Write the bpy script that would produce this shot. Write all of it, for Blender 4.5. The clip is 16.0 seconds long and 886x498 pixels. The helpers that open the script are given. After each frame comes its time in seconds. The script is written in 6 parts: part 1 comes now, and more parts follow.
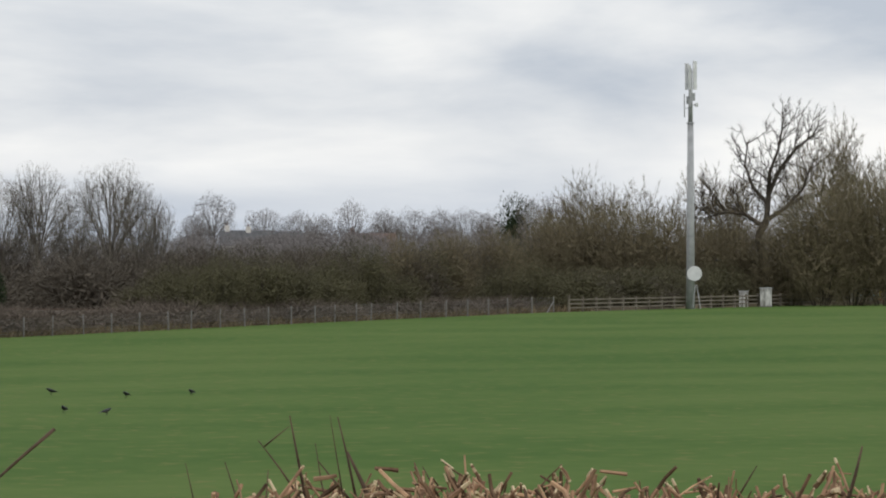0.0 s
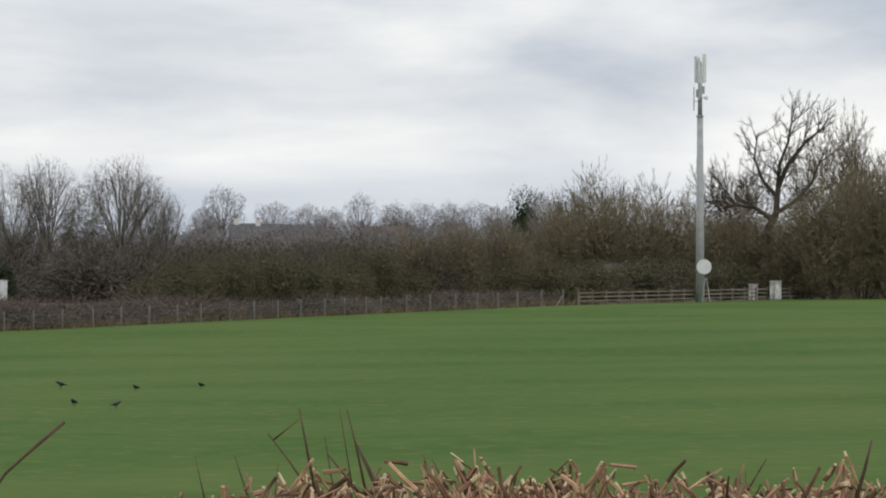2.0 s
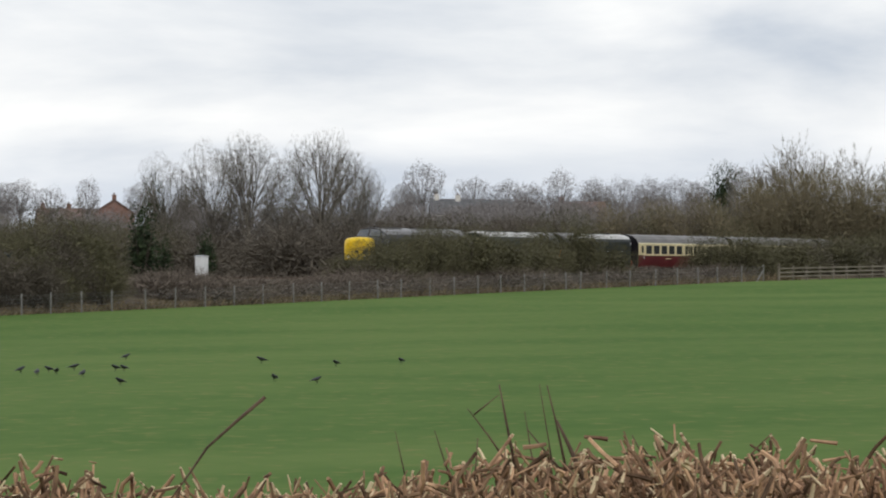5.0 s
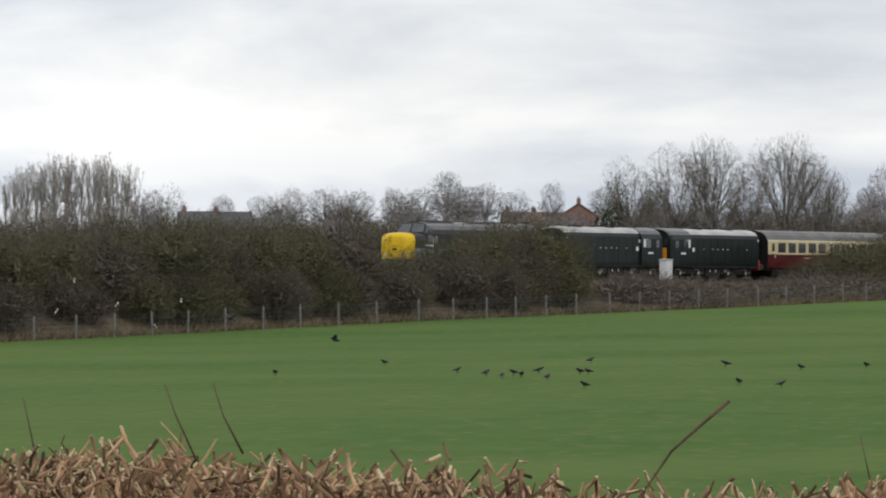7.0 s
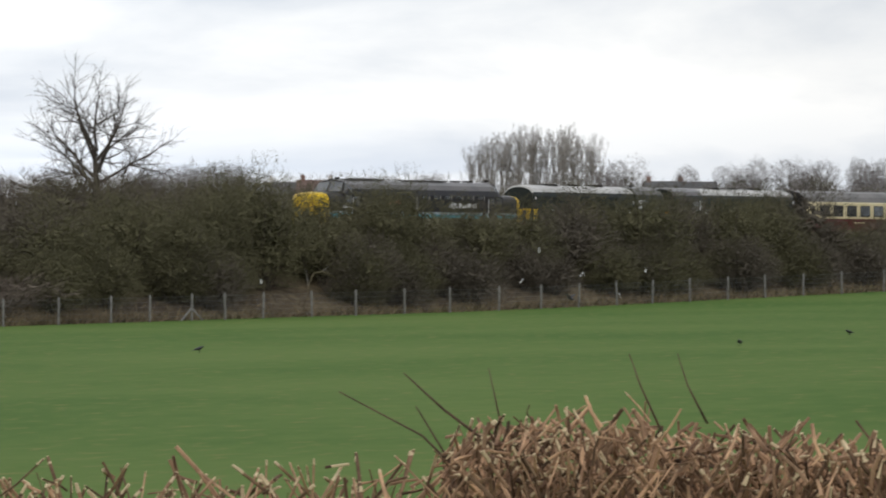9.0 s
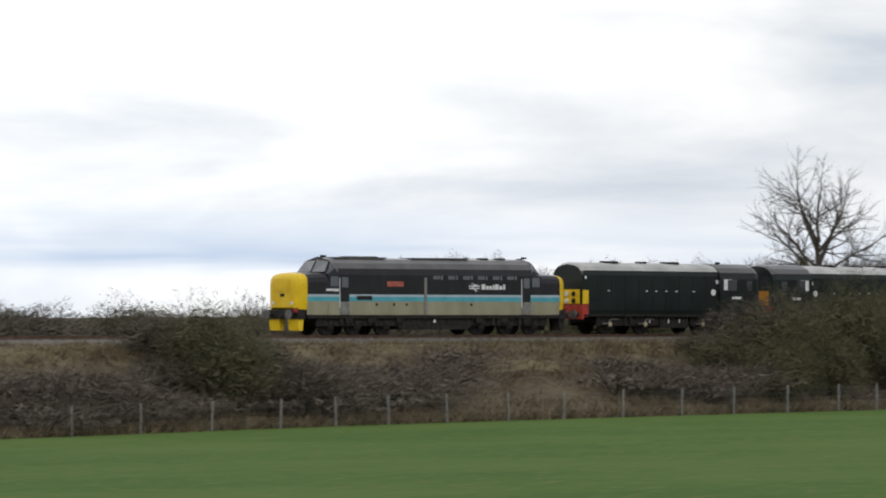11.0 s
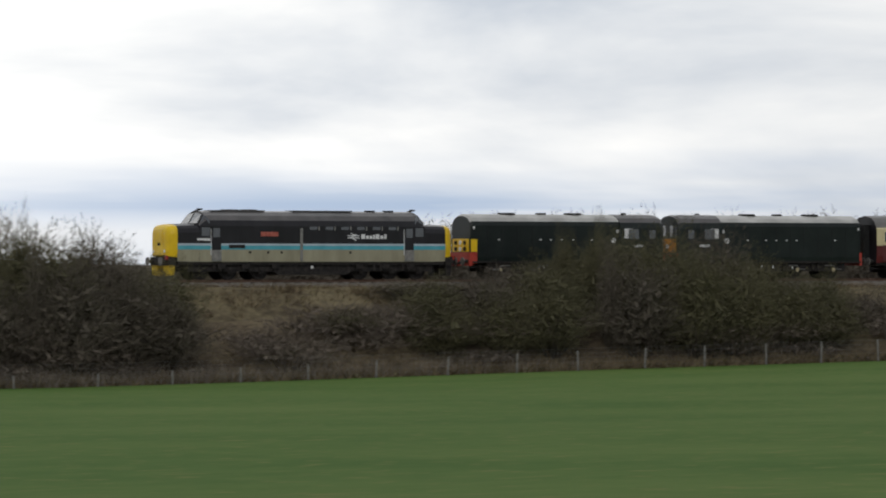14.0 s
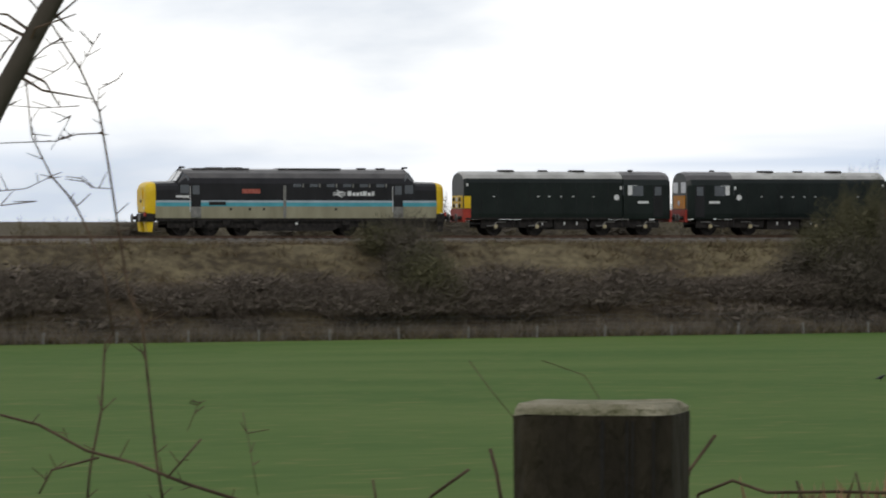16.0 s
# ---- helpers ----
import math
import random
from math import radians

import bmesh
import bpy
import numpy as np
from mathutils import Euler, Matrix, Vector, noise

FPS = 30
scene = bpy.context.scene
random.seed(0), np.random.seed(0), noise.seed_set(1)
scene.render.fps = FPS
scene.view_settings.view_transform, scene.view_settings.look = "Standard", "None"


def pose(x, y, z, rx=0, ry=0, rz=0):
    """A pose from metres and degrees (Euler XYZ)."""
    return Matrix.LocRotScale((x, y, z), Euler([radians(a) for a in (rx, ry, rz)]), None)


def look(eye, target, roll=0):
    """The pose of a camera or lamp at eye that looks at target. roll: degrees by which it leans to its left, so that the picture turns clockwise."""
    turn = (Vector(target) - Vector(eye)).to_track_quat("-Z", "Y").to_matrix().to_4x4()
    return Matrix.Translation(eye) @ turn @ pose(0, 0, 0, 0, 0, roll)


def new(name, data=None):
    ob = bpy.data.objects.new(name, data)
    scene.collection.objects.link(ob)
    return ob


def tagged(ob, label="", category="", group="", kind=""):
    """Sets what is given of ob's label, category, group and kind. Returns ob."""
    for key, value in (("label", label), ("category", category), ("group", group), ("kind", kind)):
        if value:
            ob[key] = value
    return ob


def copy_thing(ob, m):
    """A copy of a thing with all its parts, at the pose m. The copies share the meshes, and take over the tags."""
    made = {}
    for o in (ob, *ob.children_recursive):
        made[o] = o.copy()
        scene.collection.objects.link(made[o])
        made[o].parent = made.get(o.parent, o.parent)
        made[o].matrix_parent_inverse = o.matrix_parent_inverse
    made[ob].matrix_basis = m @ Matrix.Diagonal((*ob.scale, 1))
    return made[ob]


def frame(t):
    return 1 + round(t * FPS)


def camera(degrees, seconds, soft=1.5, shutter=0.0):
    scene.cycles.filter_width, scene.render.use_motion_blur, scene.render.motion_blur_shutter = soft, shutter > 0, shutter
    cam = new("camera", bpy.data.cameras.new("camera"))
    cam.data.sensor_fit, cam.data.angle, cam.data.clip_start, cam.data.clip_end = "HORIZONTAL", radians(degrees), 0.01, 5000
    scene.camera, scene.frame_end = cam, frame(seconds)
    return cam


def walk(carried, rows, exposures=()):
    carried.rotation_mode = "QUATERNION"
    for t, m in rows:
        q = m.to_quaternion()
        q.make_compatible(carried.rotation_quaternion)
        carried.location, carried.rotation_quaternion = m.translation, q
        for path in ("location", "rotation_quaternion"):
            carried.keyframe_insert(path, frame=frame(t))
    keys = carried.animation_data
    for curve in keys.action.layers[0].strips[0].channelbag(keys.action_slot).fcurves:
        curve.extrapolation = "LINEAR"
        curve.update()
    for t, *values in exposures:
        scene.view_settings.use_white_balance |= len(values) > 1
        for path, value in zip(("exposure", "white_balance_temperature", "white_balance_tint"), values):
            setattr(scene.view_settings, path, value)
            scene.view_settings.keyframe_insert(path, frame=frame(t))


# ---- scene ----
# ---- camera ----
cam = camera(11.19, 16.0, soft=1.95, shutter=0.15)
# seconds, x, y, bearing (degrees clockwise from north), pitch
PATH = [
    (0.0, 0, 0, 64.217, 0.437), (0.5, 0, 0, 64.232, 0.544), (1.0, 0, 0, 64.217, 0.594),
    (1.5, 0, 0, 64.189, 0.566), (2.0, 0, 0, 64.096, 0.351), (2.5, 0, 0, 64.031, 0.043),
    (3.0, 0, 0, 63.960, 0.050), (3.2, 0, 0, 63.874, 0.043), (5.3, 0, 0, 60.901, 0.050),
    (5.5, 0, 0, 60.400, 0.057), (6.0, 0, 0, 58.853, 0.064), (6.5, 0, 0, 57.299, 0.057),
    (7.0, 0, 0, 55.687, 0.086), (7.5, 0, 0, 54.513, 0.107), (8.0, 0, 0, 53.195, -0.057),
    (8.5, 0, 0, 51.863, -0.229), (9.0, 0, 0, 49.807, -0.294), (9.5, 0, 0, 47.680, -0.351),
    (10.0, 0, 0, 45.553, 0.244), (10.2, 0, 0, 44.629, 0.473),
    (12.3, -25.26, -20.71, 35.455, 0.220), (12.5, -29.49, -25.19, 34.761, 0.086),
    (13.0, -39.10, -36.28, 32.834, 0.221), (13.5, -47.05, -47.31, 30.623, 0.428),
    (14.0, -53.93, -58.85, 28.064, 0.168), (14.5, -59.35, -72.00, 24.960, 0.290),
    (15.0, -66.476, -81.63, 22.508, 0.490), (15.2, -66.476, -81.63, 21.720, 0.457), (15.5, -66.478, -81.628, 20.653, 0.061),
    (16.0, -66.50, -81.62, 17.888, -0.383)]
LIFT = {15.0: 0.012, 15.2: 0.010, 15.5: 0.004, 16.0: -0.0025}
walk(cam, [(t, pose(x, y, LIFT.get(t, 0.0), 90 + p, 0, -b)) for t, x, y, b, p in PATH],
     exposures=[(0.0, -0.07), (2.0, -0.06), (2.7, 0.08), (5.5, 0.09), (6.5, 0.05), (7.5, -0.05), (9.0, 0.02), (10.2, -0.10), (12.5, -0.27), (13.5, -0.45), (14.5, -0.63), (15.5, -0.74), (16.0, -0.42)])

# ---- sky and sun: a bright overcast day ----
world = bpy.data.worlds.new("world")
scene.world = world
world.use_nodes = True
wn, wl = world.node_tree.nodes, world.node_tree.links
wn.clear()


def wnode(kind, **values):
    n = wn.new(kind)
    for k, v in values.items():
        n.inputs[k].default_value = v
    return n


out = wn.new("ShaderNodeOutputWorld")
sky = wn.new("ShaderNodeTexSky")
sky.sky_type, sky.sun_disc, sky.sun_elevation, sky.sun_rotation = "NISHITA", False, radians(38), radians(215)
sky_bg = wnode("ShaderNodeBackground", Strength=0.10)
wl.new(sky.outputs[0], sky_bg.inputs[0])
coord = wn.new("ShaderNodeTexCoord")
stretch = wn.new("ShaderNodeVectorMath")
stretch.operation = "MULTIPLY"
stretch.inputs[1].default_value = (7.5, 7.5, 29)
wl.new(coord.outputs["Generated"], stretch.inputs[0])
big = wnode("ShaderNodeTexNoise", Scale=1.0, Detail=7.0, Roughness=0.52, Distortion=0.25)
wl.new(stretch.outputs[0], big.inputs["Vector"])
ramp = wn.new("ShaderNodeValToRGB")
ramp.color_ramp.elements[0].position, ramp.color_ramp.elements[0].color = 0.31, (0.52, 0.57, 0.645, 1)
ramp.color_ramp.elements[1].position, ramp.color_ramp.elements[1].color = 0.60, (0.97, 0.965, 0.95, 1)
mid = ramp.color_ramp.elements.new(0.48)
mid.color = (0.79, 0.808, 0.83, 1)
cloud_bg = wnode("ShaderNodeBackground", Strength=0.92)
apart = wn.new("ShaderNodeSeparateXYZ")
wl.new(coord.outputs["Generated"], apart.inputs[0])


def wrange(source, a, b, c, d):
    n = wn.new("ShaderNodeMapRange")
    for k, value in ((1, a), (2, b), (3, c), (4, d)):
        n.inputs[k].default_value = value
    wl.new(source, n.inputs[0])
    return n.outputs[0]


def wmath(op, a, b):
    n = wn.new("ShaderNodeMath")
    n.operation = op
    for k, value in ((0, a), (1, b)):
        if isinstance(value, float):
            n.inputs[k].default_value = value
        else:
            wl.new(value, n.inputs[k])
    return n.outputs[0]


# heavier cloud higher up in the east, and a blue-grey bank low along the horizon
heavy = wmath("MULTIPLY", wrange(apart.outputs[2], 0.026, 0.050, 0.0, 0.10), wrange(apart.outputs[1], 0.45, 0.66, 1.0, 0.15))
heavy = wmath("SUBTRACT", heavy, wrange(apart.outputs[1], 0.68, 0.86, 0.0, 0.035))
wl.new(wmath("SUBTRACT", big.outputs[0], heavy), ramp.inputs[0])
bank_noise = wnode("ShaderNodeTexNoise", Scale=1.0, Detail=4.0, Roughness=0.5)
bank_stretch = wn.new("ShaderNodeVectorMath")
bank_stretch.operation = "MULTIPLY"
bank_stretch.inputs[1].default_value = (5.0, 5.0, 60)
wl.new(coord.outputs["Generated"], bank_stretch.inputs[0])
wl.new(bank_stretch.outputs[0], bank_noise.inputs["Vector"])
shelf = wmath("MULTIPLY", wrange(apart.outputs[2], 0.006, 0.012, 0.0, 1.0), wrange(apart.outputs[2], 0.013, 0.026, 1.0, 0.0))
shelf = wmath("MULTIPLY", shelf, wrange(bank_noise.outputs[0], 0.38, 0.54, 0.05, 1.0))
shelf = wmath("MULTIPLY", shelf, wrange(apart.outputs[1], 0.60, 0.80, 0.25, 0.95))
shelf = wmath("MULTIPLY", shelf, wrange(apart.outputs[1], 0.90, 0.955, 1.0, 0.35))
haze = wmath("MULTIPLY", wrange(apart.outputs[2], 0.002, 0.030, 0.42, 0.0), wrange(apart.outputs[1], 0.60, 0.80, 1.0, 0.35))
tint = wn.new("ShaderNodeMix")
tint.data_type = "RGBA"
tint.inputs[7].default_value = (0.39, 0.49, 0.65, 1)
wl.new(wmath("MAXIMUM", shelf, haze), tint.inputs[0])
wl.new(ramp.outputs[0], tint.inputs[6])
wl.new(tint.outputs[2], cloud_bg.inputs[0])
thin = wn.new("ShaderNodeMapRange")
for k, value in ((1, 0.58), (2, 1.0), (3, 1.07), (4, 1.80)):
    thin.inputs[k].default_value = value
wl.new(apart.outputs[1], thin.inputs[0])
wl.new(thin.outputs[0], cloud_bg.inputs["Strength"])

mix = wnode("ShaderNodeMixShader", Fac=0.96)
wl.new(sky_bg.outputs[0], mix.inputs[1])
wl.new(cloud_bg.outputs[0], mix.inputs[2])
wl.new(mix.outputs[0], out.inputs[0])

sun_data = bpy.data.lights.new("sun", "SUN")
sun_data.energy, sun_data.angle, sun_data.color = 0.9, radians(18), (1.0, 0.96, 0.90)
sun = new("sun", sun_data)
sun.matrix_world = look((-60, -85, 80), (0, 0, 0))


# ---- materials ----
def mat(name, a, b, scale=2.0, rough=0.8, metal=0.0, bump=0.0, fine=0.0, stretch=(1, 1, 1), island=0.0, spec=0.3, mid_scale=0.0, coat=0.0, mid_gain=0.9, heading=None, fleck=None):
    """Two colours mixed by coarse and fine noise in object space; island: random brightness per piece."""
    m = bpy.data.materials.new(name)
    m.use_nodes = True
    n, l = m.node_tree.nodes, m.node_tree.links
    bsdf = n["Principled BSDF"]
    bsdf.inputs["Roughness"].default_value = rough
    bsdf.inputs["Metallic"].default_value = metal
    bsdf.inputs["Specular IOR Level"].default_value = spec
    if coat:
        bsdf.inputs["Coat Weight"].default_value = coat
        bsdf.inputs["Coat Roughness"].default_value = 0.2
    tc = n.new("ShaderNodeTexCoord")
    mp = n.new("ShaderNodeMapping")
    mp.inputs["Scale"].default_value = stretch
    l.new(tc.outputs["Object"], mp.inputs[0])
    if heading is not None:
        turned = n.new("ShaderNodeMapping")
        turned.inputs["Rotation"].default_value = (0, 0, radians(heading))
        l.new(tc.outputs["Object"], turned.inputs[0])
        l.new(turned.outputs[0], mp.inputs[0])
    n1 = n.new("ShaderNodeTexNoise")
    n1.inputs["Scale"].default_value, n1.inputs["Detail"].default_value = scale, 6
    l.new(mp.outputs[0] if heading is None else tc.outputs["Object"], n1.inputs["Vector"])
    r = n.new("ShaderNodeMapRange")
    r.inputs[1].default_value, r.inputs[2].default_value = 0.32, 0.68
    l.new(n1.outputs[0], r.inputs[0])
    fac = r.outputs[0]
    if mid_scale:
        n2 = n.new("ShaderNodeTexNoise")
        n2.inputs["Scale"].default_value, n2.inputs["Detail"].default_value = mid_scale, 4
        l.new(mp.outputs[0], n2.inputs["Vector"])
        av = n.new("ShaderNodeMath")
        av.operation = "MULTIPLY_ADD"
        av.inputs[1].default_value, av.inputs[2].default_value = mid_gain, -mid_gain / 2
        l.new(n2.outputs[0], av.inputs[0])
        ad = n.new("ShaderNodeMath")
        ad.operation, ad.use_clamp = "ADD", True
        l.new(fac, ad.inputs[0])
        l.new(av.outputs[0], ad.inputs[1])
        fac = ad.outputs[0]
    cm = n.new("ShaderNodeMix")
    cm.data_type = "RGBA"
    cm.inputs[6].default_value, cm.inputs[7].default_value = (*a, 1), (*b, 1)
    l.new(fac, cm.inputs[0])
    colour = cm.outputs[2]
    if fleck:
        n3 = n.new("ShaderNodeTexNoise")
        n3.inputs["Scale"].default_value, n3.inputs["Detail"].default_value = fleck[1], 5
        l.new(mp.outputs[0], n3.inputs["Vector"])
        fr = n.new("ShaderNodeMapRange")
        fr.inputs[1].default_value, fr.inputs[2].default_value, fr.inputs[4].default_value = fleck[2], fleck[2] + 0.16, 0.8
        l.new(n3.outputs[0], fr.inputs[0])
        fm = n.new("ShaderNodeMix")
        fm.data_type = "RGBA"
        fm.inputs[7].default_value = (*fleck[0], 1)
        l.new(fr.outputs[0], fm.inputs[0])
        l.new(colour, fm.inputs[6])
        colour = fm.outputs[2]
    if island:
        g = n.new("ShaderNodeNewGeometry")
        hs = n.new("ShaderNodeHueSaturation")
        mr = n.new("ShaderNodeMapRange")
        mr.inputs[3].default_value, mr.inputs[4].default_value = 1 - island, 1 + island
        l.new(g.outputs["Random Per Island"], mr.inputs[0])
        l.new(mr.outputs[0], hs.inputs["Value"])
        l.new(colour, hs.inputs["Color"])
        colour = hs.outputs[0]
    l.new(colour, bsdf.inputs["Base Color"])
    if bump:
        bn = n.new("ShaderNodeTexNoise")
        bn.inputs["Scale"].default_value, bn.inputs["Detail"].default_value = fine or scale * 6, 5
        l.new(mp.outputs[0], bn.inputs["Vector"])
        bp = n.new("ShaderNodeBump")
        bp.inputs["Strength"].default_value, bp.inputs["Distance"].default_value = bump, 0.02
        l.new(bn.outputs[0], bp.inputs["Height"])
        l.new(bp.outputs[0], bsdf.inputs["Normal"])
    return m


M = {
    "field": mat("field_grass", (0.069, 0.130, 0.030), (0.110, 0.165, 0.045), 0.06, 0.95, stretch=(1.0, 0.55, 1), bump=0.6, fine=6.0, spec=0.04, mid_scale=1.1, mid_gain=1.1, heading=57, fleck=((0.168, 0.176, 0.060), 1.6, 0.565)),
    "scrub": mat("rough_scrub_ground", (0.055, 0.043, 0.026), (0.105, 0.085, 0.048), 0.2, 0.95, bump=0.8, fine=4, spec=0.1, mid_scale=1.5),
    "bank": mat("dead_grass_bank", (0.062, 0.047, 0.035), (0.158, 0.126, 0.080), 0.22, 0.95, bump=1.0, fine=5, spec=0.1, mid_scale=2.2, mid_gain=2.2, stretch=(1, 1, 1.6)),
    "bank_top": mat("patchy_bleached_bank_grass", (0.066, 0.052, 0.034), (0.20, 0.165, 0.098), 0.30, 0.95, bump=1.0, fine=5, spec=0.1, mid_scale=2.0, mid_gain=2.0),
    "ballast": mat("ballast_stone", (0.11, 0.095, 0.08), (0.22, 0.20, 0.17), 6, 0.95, bump=1.0, fine=18, spec=0.2),
    "tuft": mat("dead_grass_blade", (0.105, 0.078, 0.050), (0.23, 0.18, 0.11), 1.5, 0.9, island=0.35, spec=0.1),
    "verge": mat("bleached_verge_grass", (0.16, 0.138, 0.072), (0.29, 0.25, 0.14), 1.5, 0.9, island=0.35, spec=0.1),
    "longgrass": mat("grey_dead_grass", (0.150, 0.128, 0.105), (0.255, 0.222, 0.185), 1.5, 0.9, island=0.3, spec=0.1),
    "bramble": mat("bramble_stem", (0.118, 0.097, 0.080), (0.190, 0.158, 0.128), 1.5, 0.9, island=0.25, spec=0.1),
    "olive": mat("budding_twig_olive", (0.092, 0.087, 0.052), (0.146, 0.134, 0.076), 0.3, 0.9, island=0.18, spec=0.1),
    "brown": mat("bare_twig_brown", (0.100, 0.086, 0.068), (0.142, 0.122, 0.097), 0.3, 0.9, island=0.2, spec=0.1),
    "grey": mat("bare_twig_grey", (0.13, 0.115, 0.095), (0.21, 0.19, 0.16), 0.8, 0.9, island=0.3, spec=0.1),
    # twigs of the far trees, paled to put distance haze into the colour
    "far": mat("far_hazed_twig", (0.18, 0.165, 0.157), (0.26, 0.243, 0.235), 0.5, 0.9, island=0.25, spec=0.1),
    "pale": mat("bare_twig_pale", (0.25, 0.23, 0.205), (0.35, 0.325, 0.295), 0.8, 0.9, island=0.25, spec=0.1),
    "bark": mat("bark_dark", (0.05, 0.042, 0.033), (0.10, 0.085, 0.068), 3, 0.9, bump=0.8, fine=20, stretch=(1, 1, 0.25), spec=0.1),
    "tan": mat("budding_tan_twig", (0.150, 0.126, 0.080), (0.215, 0.183, 0.115), 0.4, 0.9, island=0.18, spec=0.1),
    "ever": mat("evergreen_leaf", (0.018, 0.030, 0.014), (0.040, 0.058, 0.024), 1.0, 0.7, island=0.4, spec=0.2),
    "cutwood": mat("cut_hedge_stick", (0.125, 0.070, 0.045), (0.44, 0.275, 0.165), 30, 0.85, island=0.7, spec=0.15),
    "cutend": mat("fresh_cut_end", (0.55, 0.42, 0.26), (0.72, 0.58, 0.38), 40, 0.8, spec=0.15),
    "twigdark": mat("near_twig_bark", (0.055, 0.036, 0.026), (0.15, 0.10, 0.068), 25, 0.8, island=0.3, bump=0.4, fine=120, spec=0.2),
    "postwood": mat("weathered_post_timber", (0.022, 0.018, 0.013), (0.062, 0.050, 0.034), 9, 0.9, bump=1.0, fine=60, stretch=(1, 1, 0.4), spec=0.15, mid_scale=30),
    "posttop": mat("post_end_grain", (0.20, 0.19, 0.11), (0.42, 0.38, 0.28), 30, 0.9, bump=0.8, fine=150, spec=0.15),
    "concrete": mat("concrete_grey", (0.16, 0.155, 0.145), (0.27, 0.26, 0.245), 3, 0.85, bump=0.3, fine=40, spec=0.2),
    "galv": mat("galvanised_steel", (0.34, 0.345, 0.35), (0.46, 0.465, 0.47), 2, 0.6, metal=0.1, spec=0.4),
    "wire": mat("fence_wire", (0.16, 0.16, 0.16), (0.24, 0.24, 0.24), 2, 0.5, metal=0.6),
    "white": mat("white_enamel", (0.62, 0.63, 0.63), (0.78, 0.78, 0.77), 1.5, 0.5, spec=0.4),
    "cabinet": mat("streaked_white_cabinet", (0.16, 0.155, 0.14), (0.66, 0.65, 0.62), 1.6, 0.6, stretch=(1.4, 1.4, 0.5), mid_scale=5, mid_gain=1.4, spec=0.3),
    "timber": mat("weathered_fence_timber", (0.13, 0.11, 0.085), (0.25, 0.22, 0.18), 2, 0.9, bump=0.5, fine=25, stretch=(0.3, 1, 1), spec=0.15),
    "rail": mat("rusty_rail_steel", (0.10, 0.06, 0.04), (0.18, 0.12, 0.09), 3, 0.6, metal=0.5),
    "sleeper": mat("concrete_sleeper", (0.20, 0.19, 0.17), (0.30, 0.28, 0.26), 3, 0.9, bump=0.3),
    "feather": mat("black_plumage", (0.006, 0.006, 0.008), (0.018, 0.018, 0.022), 20, 0.45, spec=0.4),
}


